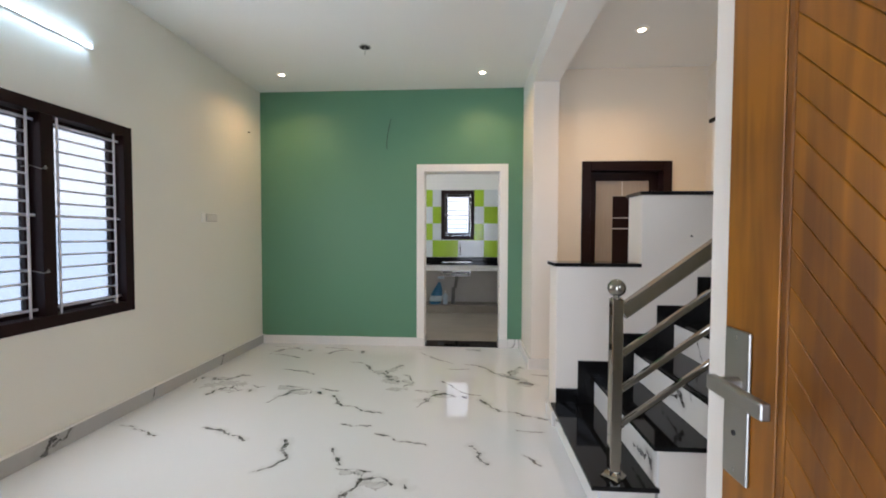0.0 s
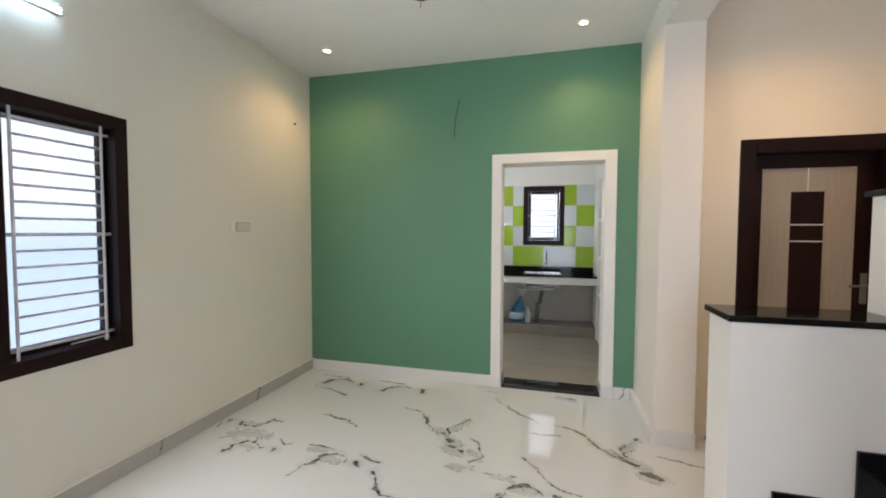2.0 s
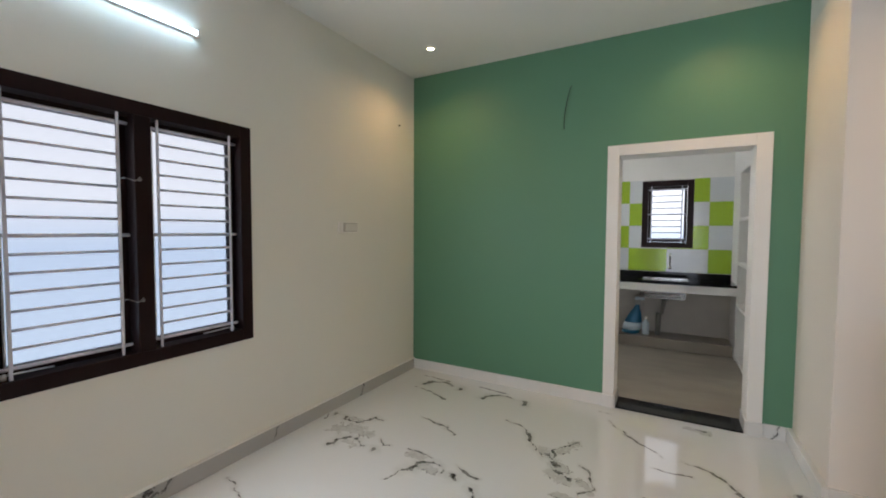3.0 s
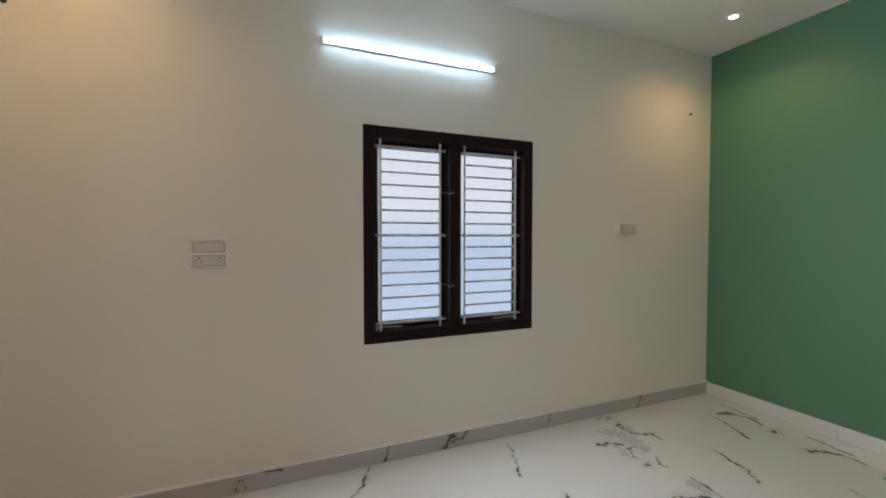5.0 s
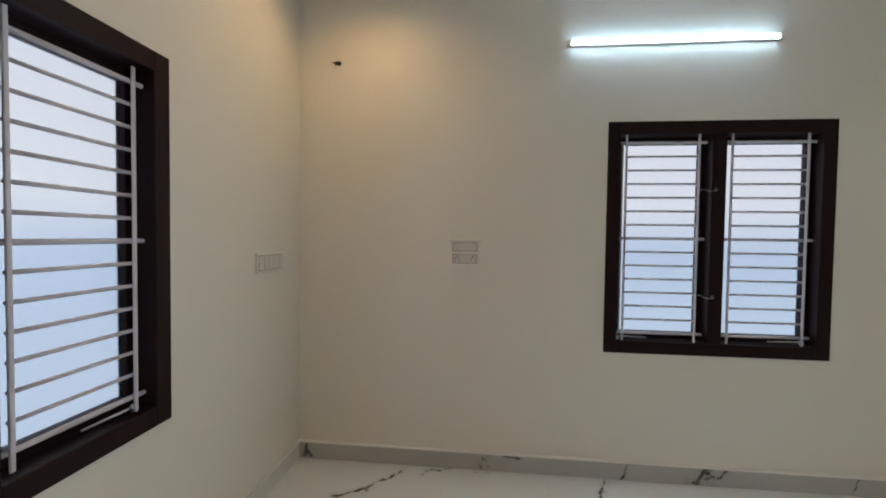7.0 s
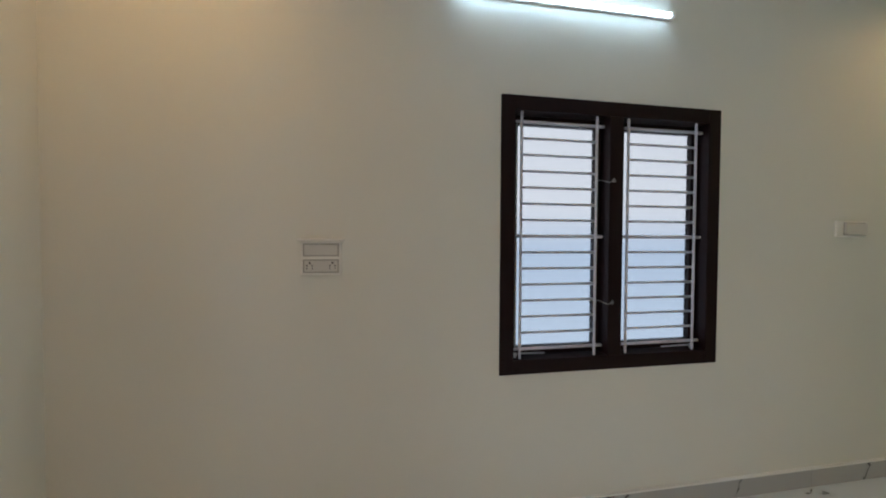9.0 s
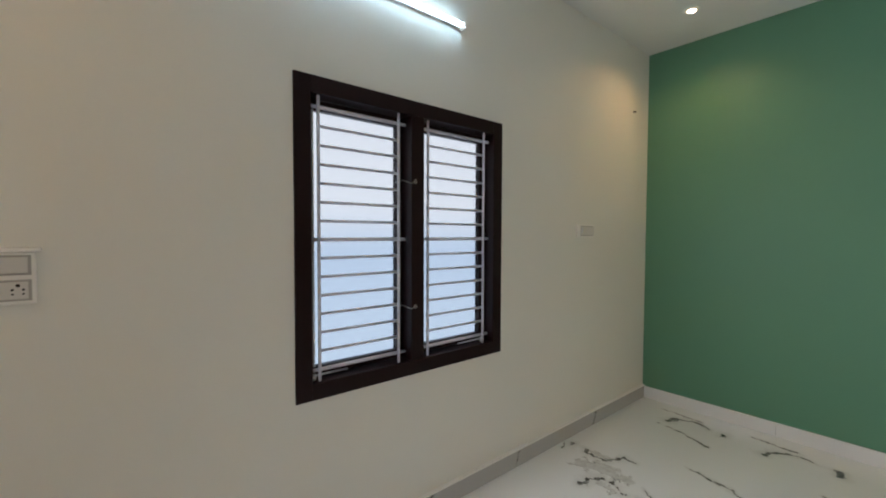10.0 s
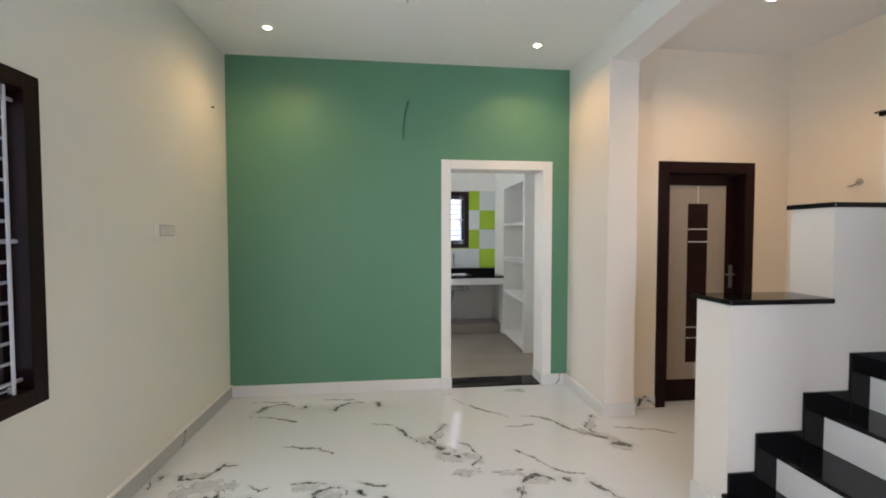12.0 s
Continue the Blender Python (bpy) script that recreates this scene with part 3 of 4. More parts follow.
# ---- windows ----
def window(name, place, turn, width, height, panels, label, rows=15, latches=True, inset=0.118):
    """A dark framed window with a steel grille and frosted sashes. Local x runs along the wall, y into the wall, z up from the sill."""
    w = thing(name, (0, 0, 0), label, "window", kind="structure")
    F, M, D = 0.072, 0.078, 0.13
    frame_bm = block(0, -0.008, 0, F, D, height, 0.004)
    block(width - F, -0.008, 0, width, D, height, 0.004, frame_bm)
    block(F - 0.001, -0.0079, 0, width - F + 0.001, D, F, 0.004, frame_bm)
    block(F - 0.001, -0.0079, height - F, width - F + 0.001, D, height, 0.004, frame_bm)
    clear = (width - 2 * F - M * (panels - 1)) / panels
    part("window_frame", frame_bm, DARK_WOOD, w)
    for k in range(panels - 1):
        x = F + (k + 1) * clear + k * M
        part("mullion", block(x, -0.0075, F - 0.001, x + M, D, height - F + 0.001, 0.004), DARK_WOOD, w)
    for k in range(panels):
        x0 = F + k * (clear + M)
        x1 = x0 + clear
        g = 0.033
        sash = block(x0 + 0.002, 0.075, F + 0.002, x0 + g, 0.115, height - F - 0.002, 0.003)
        block(x1 - g, 0.075, F + 0.002, x1 - 0.002, 0.115, height - F - 0.002, 0.003, sash)
        block(x0 + g - 0.001, 0.0752, F + 0.002, x1 - g + 0.001, 0.115, F + g + 0.012, 0.003, sash)
        block(x0 + g - 0.001, 0.0752, height - F - g - 0.012, x1 - g + 0.001, 0.115, height - F - 0.002, 0.003, sash)
        sash_ob = part("sash", sash, DARK_WOOD, w)
        pane = part("pane", block(x0 + g - 0.004, 0.092, F + g + 0.006, x1 - g + 0.004, 0.098, height - F - g - 0.006), FROSTED, sash_ob, "frosted glass pane")
        pane.visible_shadow = False
        part("glazing_bead", block(x0 + g, 0.070, F + g + 0.012, x0 + g + 0.009, 0.0915, height - F - g - 0.012, 0.002), ALUMINIUM, sash_ob, "pale metal bead")
        # grille: thin bars between two uprights, three of them longer
        xa, xb = x0 + 0.04, x1 - 0.062
        low, high = inset, height - inset
        for r in range(rows):
            z = low + (high - low) * r / (rows - 1)
            long_bar = r in (0, rows // 2, rows - 1)
            over = 0.046 if long_bar else 0.0
            part("grille_bar", rod((xa - over, 0.028, z), (xb + over, 0.028, z), 0.0088 if long_bar else 0.0066, 8), BAR_PAINT, w, smooth=True)
        for x in (xa, xb):
            part("grille_upright", block(x - 0.007, 0.012, low - 0.05, x + 0.007, 0.0205, high + 0.05, 0.003), BAR_PAINT, w)
        if latches and k == 0:
            for z in (height * 0.252, height * 0.708):
                hook = tube_curve([(x1 - 0.045, 0.07, z), (x1 - 0.03, 0.03, z + 0.008), (x1 - 0.004, -0.008, z - 0.008), (x1 + 0.010, -0.014, z - 0.002), (x1 + 0.022, -0.012, z + 0.014)], 0.0032)
                lathe([(0.009, 0), (0.009, 0.006), (0.004, 0.008)], (x1 + 0.02, -0.008, z), (0, -1, 0), 10, hook)
                part("sash_hook", hook, SATIN_STEEL, w, "bent steel sash hook", smooth=True)
        if rows > 9:
            ends = (x0 + 0.02, x0 + 0.06, x0 + 0.19) if k < panels - 1 else (x1 - 0.05, x1 - 0.09, x1 - 0.22)
            stay = tube_curve([(ends[0], 0.035, F + 0.02), (ends[1], 0.03, F + 0.022), (ends[2], 0.055, F + 0.012)], 0.0042)
            lathe([(0.011, -0.012), (0.013, 0.0), (0.011, 0.012)], (ends[0], 0.035, F + 0.014), sides=10, bm=stay)
            part("window_stay", stay, ALUMINIUM, w, smooth=True)
    w.matrix_world = Matrix.Translation(place) @ pose(0, 0, 0, 0, 0, turn)
    return w


window("window_1", (0.0, WEST_HOLE[0], WEST_HOLE[1]), 90, 1.236, 1.36, 2, "dark brown two-panel window with grey grille and frosted panes")
window("window_2", (SOUTH_HOLE[2], S, SOUTH_HOLE[1]), 180, 0.62, 1.343, 1, "narrow dark brown window with grey grille beside the entrance", latches=False, inset=0.131)
window("window_3", (KW_HOLE[0], KN, KW_HOLE[1]), 0, 0.60, 0.888, 1, "small dark brown kitchen window with grille over the sink", rows=9, latches=False)

# ---- entrance door, standing open ----
door = thing("entrance_door", (3.09, 0.0, 0.0), "varnished orange teak entrance door with diagonal boards, standing open", "door")
DX0, DX1 = 3.045, 3.085
part("lock_stile", block(DX0, 0.852, 0.012, DX1, 0.988, 2.10, 0.002), TEAK, door)
part("hinge_stile", block(DX0, 0.0, 0.012, DX1, 0.13, 2.10, 0.004), TEAK, door)
part("top_rail", block(DX0 + 0.0005, 0.131, 1.96, DX1, 0.851, 2.10, 0.004), TEAK, door)
part("bottom_rail", block(DX0 + 0.0005, 0.131, 0.012, DX1, 0.851, 0.25, 0.004), TEAK, door)
part("backing_panel", block(DX0 + 0.02, 0.13, 0.249, DX1 - 0.002, 0.852, 1.961), TEAK, door)
part("moulding", block(DX0 + 0.001, 0.834, 0.25, DX0 + 0.0195, 0.851, 1.96, 0.004), TEAK, door, "dark rounded moulding beside the boards")


def diagonal_board(foot, wide):
    """A 45-degree board of the field, clipped to it: it falls from the lock stile towards the hinges."""
    b = block(DX0 + 0.002, -1.2, -wide / 2 + 0.0004, DX0 + 0.0195, 1.2, wide / 2 - 0.0004, 0.0022)
    bmesh.ops.transform(b, matrix=Matrix.Translation((0, 0.831, foot)) @ pose(0, 0, 0, 45), verts=b.verts)
    for point, normal in (((0, 0.1315, 0), (0, -1, 0)), ((0, 0.831, 0), (0, 1, 0)), ((0, 0, 0.2505), (0, 0, -1)), ((0, 0, 1.9595), (0, 0, 1))):
        cut = bmesh.ops.bisect_plane(b, geom=b.verts[:] + b.edges[:] + b.faces[:], plane_co=point, plane_no=normal, clear_outer=True)
        edges = [g for g in cut["geom_cut"] if isinstance(g, bmesh.types.BMEdge)]
        if edges:
            bmesh.ops.contextual_create(b, geom=edges)
    return b


for k in range(40):
    foot = 0.297 + k * 0.0614
    board = diagonal_board(foot, 0.0434)
    if len(board.faces) > 3:
        part("board", board, TEAK, door)
    else:
        board.free()
handle = part("handle_plate", block(DX0 - 0.008, 0.908, 0.868, DX0 - 0.0005, 0.977, 1.152, 0.003), SATIN_STEEL, door, "brushed steel handle plate")
lever = rod((DX0 - 0.006, 0.935, 1.052), (DX0 - 0.045, 0.935, 1.052), 0.0125, 14)
block(DX0 - 0.059, 0.802, 1.038, DX0 - 0.041, 0.948, 1.067, 0.004, lever)
part("lever", lever, SATIN_STEEL, handle)
part("keyhole", lathe([(0.005, 0), (0.005, 0.002)], (DX0 - 0.008, 0.943, 0.955), (-1, 0, 0), 12), RUBBER, handle)
for z in (0.884, 1.137):
    part("screw", lathe([(0.004, 0), (0.004, 0.001), (0.002, 0.002)], (DX0 - 0.008, 0.943, z), (-1, 0, 0), 10), SATIN_STEEL, handle)
for z in (0.25, 1.1, 1.9):
    part("hinge", rod((3.094, -0.006, z), (3.094, -0.006, z + 0.1), 0.007, 10), SATIN_STEEL, door)
entry = thing("entrance_door_frame", (2.58, S, 0), "varnished teak frame of the entrance doorway", "door frame", kind="structure")
part("jamb", block(2.082, S - 0.199, 0, 2.13, S + 0.003, 2.118, 0.004), TEAK, entry)
part("jamb", block(3.05, S - 0.199, 0, 3.098, S + 0.003, 2.118, 0.004), TEAK, entry)
part("head", block(2.131, S - 0.199, 2.07, 3.049, S + 0.003, 2.118, 0.004), TEAK, entry)

# ---- stairs ----
RISE, RUN, FIRST, X0, Y0, Y1 = 0.1965, 0.262, 0.17, 3.14, 2.05, 3.003
stairs = thing("staircase", (X0, Y0, 0), "staircase with black granite treads and veined white risers", "stairs", kind="structure")
levels = [FIRST + RISE * k for k in range(7)]
for k, z in enumerate(levels):
    x = X0 + RUN * k
    end = HALL_E if k == 6 else x + RUN + 0.012
    body_top = z - 0.022
    part("step_body", block(x + 0.012, Y0 + 0.012, 0.0, x + RUN if k < 6 else HALL_E, Y1, body_top), STAIR_PAINT, stairs)
    low = 0.0 if k == 0 else levels[k - 1]
    part("riser", block(x, Y0 + 0.002, low + 0.0005, x + 0.0118, Y1 - 0.001, body_top - 0.0005, 0.001), RISER_MARBLE, stairs, "white marble riser with grey veins")
    part("tread", block(x - (0.033 if k == 0 else 0.02), Y0 - 0.012, body_top, end, Y1 - 0.001, z, 0.005), GRANITE, stairs, "polished black granite tread")

parapet = thing("stair_parapet", (3.14, 3.005, 0), "stepped white parapet wall with black granite caps beside the stairs", "parapet", kind="structure")
part("wall", slab_with_holes("y", 3.005, 3.235, 3.14, HALL_E, 0.0, 2.151, [(3.1, 1.119, 3.705, 2.3), (3.1, 1.608, 4.280, 2.3)]), STAIR_PAINT, parapet)
for x0, x1, z in ((3.122, 3.705, 1.143), (3.687, 4.285, 1.632), (4.262, HALL_E, 2.175)):
    part("cap", block(x0, 2.988, z - 0.026, x1, 3.252, z, 0.004), GRANITE, parapet, "thin black granite cap")
solo("wall_hole", lathe([(0.007, 0), (0.007, 0.003)], (4.032, 3.0047, 1.33), (0, -1, 0), 12), RUBBER, "small dark drilled hole in the parapet", "hole")
skirt = thing("stair_skirting", (3.16, 3.0, 0), "stepped black granite skirting on the stair wall", "skirting", kind="structure")
for k, z in enumerate(levels):
    x = X0 + RUN * k
    left = x - 0.112 if k else 3.142
    right = min(x + RUN - 0.112, HALL_E)
    low = 0.02 if k == 0 else levels[k - 1] - 0.01
    part("skirting_tile", block(left, 2.99, low, right - 0.001, 3.0046, z + 0.1, 0.002), GRANITE, skirt)

railing = thing("stair_railing", (3.245, 2.13, FIRST), "polished stainless steel stair railing with a ball-topped newel", "railing")
PX, PY = 3.236, 2.13
newel = part("newel_post", block(PX - 0.026, PY - 0.026, FIRST, PX + 0.026, PY + 0.026, 1.03, 0.004), STEEL, railing)
part("base_plate", lathe([(0.062, 0), (0.062, 0.006), (0.05, 0.014), (0.037, 0.03)], (PX, PY, FIRST), sides=4), STEEL, newel, "flared steel base plate")
ball = bmesh.new()
bmesh.ops.create_uvsphere(ball, u_segments=24, v_segments=14, radius=0.042)
bmesh.ops.translate(ball, verts=ball.verts, vec=(PX, PY, 1.082))
lathe([(0.024, 1.03), (0.024, 1.036), (0.013, 1.04), (0.013, 1.05)], (PX, PY, 0), sides=18, bm=ball)
part("ball_finial", ball, STEEL, newel, "polished steel ball", smooth=True)
SLOPE = RISE / RUN
END = 4.66
for name, z, w, h in (("handrail", 0.948, 0.05, 0.066), ("rail", 0.745, 0.028, 0.028), ("rail", 0.575, 0.028, 0.028), ("rail", 0.405, 0.028, 0.028)):
    bar = part(name, beam_between((PX + 0.02, PY, z + 0.02 * SLOPE), (END, PY, z + (END - PX) * SLOPE), w, h, 0.006), STEEL, railing)
    if name == "rail":
        part("rail_collar", lathe([(0.02, 0), (0.022, 0.004), (0.017, 0.012)], (PX + 0.026, PY, z + 0.02), (1, 0, 0.75), 16), STEEL, bar, smooth=True)
part("upper_post", block(END, PY - 0.026, levels[6], END + 0.05, PY + 0.026, 2.05, 0.004), STEEL, railing)

# ---- dark door in the hall ----
hall_frame = thing("hall_door_frame", (4.1, HALL_N, 0), "dark stained wooden door frame in the hall", "door frame", kind="structure")
part("jamb", block(3.668, HALL_N - 0.016, 0.0, 3.755, HALL_N + 0.15, 2.079, 0.005), DARK_WOOD, hall_frame)
part("jamb", block(4.457, HALL_N - 0.016, 0.0, 4.544, HALL_N + 0.15, 2.079, 0.005), DARK_WOOD, hall_frame)
part("head", block(3.7552, HALL_N - 0.0158, 1.985, 4.4568, HALL_N + 0.15, 2.079, 0.005), DARK_WOOD, hall_frame)
hall_door = thing("hall_door", (4.1, HALL_N + 0.1, 0.008), "closed dark wooden door with a pale laminate panel and steel inlay", "door")
LY = HALL_N + 0.085
part("leaf", block(3.757, LY, 0.008, 4.455, LY + 0.04, 1.983, 0.003), DARK_WOOD, hall_door)
part("panel", block(3.832, LY - 0.006, 0.20, 4.357, LY - 0.0005, 1.892, 0.002), LAMINATE, hall_door, "pale wood-grain laminate panel")
part("centre_strip", block(4.0, LY - 0.010, 0.35, 4.185, LY - 0.0065, 1.735, 0.001), DARK_WOOD, hall_door, "dark centre strip")
for z in (1.515, 1.405, 0.66, 0.565):
    part("inlay", block(4.0, LY - 0.0125, z - 0.004, 4.185, LY - 0.0105, z + 0.004), ALUMINIUM, hall_door, "thin steel inlay line")
for z0, z1 in ((0.205, 0.345), (1.74, 1.89)):
    part("inlay", block(4.09, LY - 0.0085, z0, 4.096, LY - 0.0065, z1), ALUMINIUM, hall_door, "thin steel inlay line")
lock = part("handle_plate", block(4.40, LY - 0.007, 1.0, 4.437, LY - 0.0005, 1.2, 0.003), DARK_PIPE, hall_door, "narrow dark metal handle plate")
grip = rod((4.418, LY - 0.006, 1.12), (4.418, LY - 0.045, 1.12), 0.008)
rod((4.418, LY - 0.042, 1.12), (4.32, LY - 0.042, 1.118), 0.008, bm=grip)
part("lever", grip, DARK_PIPE, lock, smooth=True)

# ---- kitchen ----
tiles = thing("wall_tiles", (2.3, KN, 0.94), "checkered lime green and pale glossy kitchen wall tiles", "wall tiles", kind="structure")
TW, TH = 0.462, 0.3035
part("grout", slab_with_holes("y", KN - 0.004, KN - 0.0005, 0.0, 3.05, 0.94, 2.155, [KW_HOLE]), GROUT, tiles)
for col in range(-1, 6):
    for row in range(4):
        x0, x1 = max(0.5, 1.876 + (col - 2) * TW) + 0.001, min(3.049, 1.876 + (col - 1) * TW) - 0.001
        z1 = 2.155 - row * TH - 0.001
        z0 = z1 - TH + 0.002
        if x1 - x0 < 0.02:
            continue
        color = LIME_TILE if (col + row) % 2 else PALE_TILE
        a, c, d, e = KW_HOLE
        spans = [(x0, x1, z0, z1)]
        if x0 < d and x1 > a and z0 < e and z1 > c:
            spans = [s for s in ((x0, a - 0.001, z0, z1), (d + 0.001, x1, z0, z1)) if s[1] - s[0] > 0.01]
            if z0 < c:
                spans.append((max(x0, a), min(x1, d), z0, c - 0.001))
        for p, q, r, s in spans:
            if s - r > 0.01:
                part("tile", block(p, KN - 0.011, r, q, KN - 0.004, s, 0.0012), color, tiles)

CF, CZ = 6.97, 0.865
worktop = thing("kitchen_worktop", (2.3, 7.25, CZ), "black granite worktop on a white concrete slab", "worktop", kind="structure")
SINK = (2.075, 7.07, 2.585, 7.42)


def sheet_with_hole(x0, y0, x1, y1, z0, z1, hole):
    hx0, hy0, hx1, hy1 = hole
    b = block(x0, y0, z0, hx0, y1, z1)
    block(hx1, y0, z0, x1, y1, z1, 0, b)
    block(hx0, y0, z0, hx1, hy0, z1, 0, b)
    return block(hx0, hy1, z0, hx1, y1, z1, 0, b)


part("granite", sheet_with_hole(0.02, CF, 3.048, KN - 0.012, CZ - 0.03, CZ, SINK), GRANITE, worktop, "polished black granite")
part("slab", sheet_with_hole(0.02, CF + 0.012, 3.048, KN - 0.012, CZ - 0.125, CZ - 0.0305, SINK), WHITE, worktop, "white painted slab edge")
part("upstand", block(0.02, KN - 0.030, CZ, 3.048, KN - 0.0125, 0.939, 0.002), GRANITE, worktop, "black granite upstand")
part("support", block(0.3, CF + 0.2, 0.1305, 0.4, KN - 0.02, CZ - 0.126), WHITE, worktop)
# thin grey sheet: the shade under the worktop is put into its colour
solo("worktop_shade", block(0.02, KN - 0.006, 0.1305, 3.048, KN - 0.0005, CZ - 0.126), SHADED_WALL, "grey sheet giving the wall under the worktop its shade", "wall", "structure")
solo("plinth", block(0.02, 7.14, -0.004, 3.048, KN - 0.001, 0.13, 0.01), LEDGE_STONE, "low stone-look ledge under the worktop", "plinth", "structure")
sink = thing("kitchen_sink", (2.33, 7.25, CZ), "stainless steel kitchen sink set in the worktop", "sink")
basin = bmesh.new()
for (x0, y0, x1, y1, z), inner in (((SINK[0] - 0.012, SINK[1] - 0.012, SINK[2] + 0.012, SINK[3] + 0.012, CZ + 0.004), False), ((SINK[0] + 0.006, SINK[1] + 0.006, SINK[2] - 0.006, SINK[3] - 0.006, CZ + 0.003), True),
                                   ((SINK[0] + 0.03, SINK[1] + 0.03, SINK[2] - 0.03, SINK[3] - 0.03, CZ - 0.23), True)):
    ring = [basin.verts.new(p) for p in ((x0, y0, z), (x1, y0, z), (x1, y1, z), (x0, y1, z))]
    if inner:
        for k in range(4):
            basin.faces.new((last[k], last[(k + 1) % 4], ring[(k + 1) % 4], ring[k]))
    last = ring
basin.faces.new(last)
bmesh.ops.solidify(basin, geom=basin.faces[:], thickness=0.003)
bmesh.ops.recalc_face_normals(basin, faces=basin.faces[:])
part("basin", basin, BASIN_STEEL, sink)
part("drain", lathe([(0.03, 0), (0.03, 0.004), (0.018, 0.005)], (2.33, 7.25, CZ - 0.228)), SATIN_STEEL, sink)
trap = rod((2.33, 7.25, CZ - 0.235), (2.33, 7.25, 0.60), 0.04, 16)
rod((2.33, 7.25, 0.60), (2.30, 7.3, 0.42), 0.028, 14, trap)
rod((2.27, 7.3, 0.42), (2.26, 7.32, 0.131), 0.032, 14, trap)
solo("waste_pipe", trap, DARK_PIPE, "grey plastic waste pipe under the sink", "pipe", smooth=True)
bracket = rod((2.06, 7.02, CZ - 0.185), (2.06, 7.5, CZ - 0.185), 0.008)
for a, c in (((2.5, 7.02, CZ - 0.185), (2.5, 7.5, CZ - 0.185)), ((2.06, 7.02, CZ - 0.185), (2.5, 7.02, CZ - 0.185)), ((2.06, 7.5, CZ - 0.185), (2.5, 7.5, CZ - 0.185))):
    rod(a, c, 0.008, bm=bracket)
solo("sink_bracket", bracket, SATIN_STEEL, "thin steel bracket frame under the sink", "bracket", smooth=True)
tap = thing("kitchen_tap", (2.38, KN, 1.0), "chrome wall-mounted kitchen tap", "tap")
CHROME = material("chrome", (0.8, 0.8, 0.8), 0.08, metal=1.0)
spout = rod((2.38, KN - 0.011, 1.02), (2.38, KN - 0.08, 1.02), 0.013)
tube_curve([(2.38, KN - 0.07, 1.02), (2.38, KN - 0.085, 1.12), (2.38, KN - 0.10, 1.17), (2.38, KN - 0.14, 1.18), (2.38, KN - 0.17, 1.15)], 0.011, 10, spout)
part("spout", spout, CHROME, tap, smooth=True)
part("knob", lathe([(0.02, 0), (0.024, 0.01), (0.016, 0.035)], (2.38, KN - 0.08, 1.0), (0, -1, 0), 14), CHROME, tap, smooth=True)

shelf = thing("kitchen_shelves", (3.25, 6.8, 0), "built-in white plastered kitchen shelves, empty", "shelves", kind="structure")
SX = 3.05
part("end_panel", block(SX, 6.04, 0.0, KE - 0.001, 6.085, 2.62, 0.003), WHITE, shelf)
part("end_panel", block(SX, 7.02, 0.0, KE - 0.001, KN - 0.001, 2.62, 0.003), WHITE, shelf)
part("lintel", block(SX, 6.0855, 2.13, KE - 0.001, 7.0195, 2.62, 0.003), WHITE, shelf)
for z in (1.63, 1.13, 0.655, 0.06):
    part("shelf", block(SX + 0.004, 6.0855, z - 0.035, KE - 0.001, 7.0195, z, 0.003), WHITE, shelf)

bottle = thing("cleaner_jug", (1.95, 7.24, 0.0), "large blue plastic cleaner jug with a pale label and grey trigger", "jug")
JX, JY = 1.94, 7.27


def leaned(bm):
    """Flattens a turned piece of the jug and leans it towards its trigger."""
    for v in bm.verts:
        v.co.y = JY + (v.co.y - JY) * 0.7
        v.co.x += 0.22 * v.co.z
    return bm


part("body", leaned(lathe([(0.085, 0), (0.105, 0.012), (0.108, 0.06), (0.102, 0.17), (0.07, 0.27), (0.034, 0.35), (0.028, 0.37), (0.028, 0.39)], (JX, JY, 0.0), sides=28)), BLUE_PLASTIC, bottle, smooth=True)
part("label", leaned(lathe([(0.1095, 0.055), (0.106, 0.15)], (JX, JY, 0.0), sides=28)), LABEL, bottle, "pale printed label", smooth=True)
trigger = part("trigger_head", leaned(lathe([(0.032, 0.385), (0.034, 0.40), (0.03, 0.43), (0.02, 0.45)], (JX, JY, 0.0), sides=18)), GREY_PLASTIC, bottle, "grey trigger head", smooth=True)
part("nozzle", block(JX + 0.05, JY - 0.016, 0.445, JX + 0.165, JY + 0.016, 0.485, 0.008), LABEL, bottle, "pale spray nozzle")
part("lever", tube_curve([(JX + 0.15, JY, 0.45), (JX + 0.155, JY, 0.40), (JX + 0.14, JY, 0.37)], 0.007, 8), GREY_PLASTIC, trigger, smooth=True)
small = thing("cleaner_bottle", (2.125, 7.28, 0.0), "white plastic cleaner bottle beside the blue jug", "bottle")
part("body", lathe([(0.036, 0), (0.042, 0.01), (0.042, 0.15), (0.016, 0.19), (0.015, 0.2)], (2.125, 7.28, 0.0), sides=18), LABEL, small, smooth=True)
part("cap", lathe([(0.018, 0), (0.018, 0.03), (0.012, 0.036)], (2.125, 7.28, 0.2), sides=14), PLASTIC, small, smooth=True)


for stood in (bottle, small):
    stood.location.z += 0.13


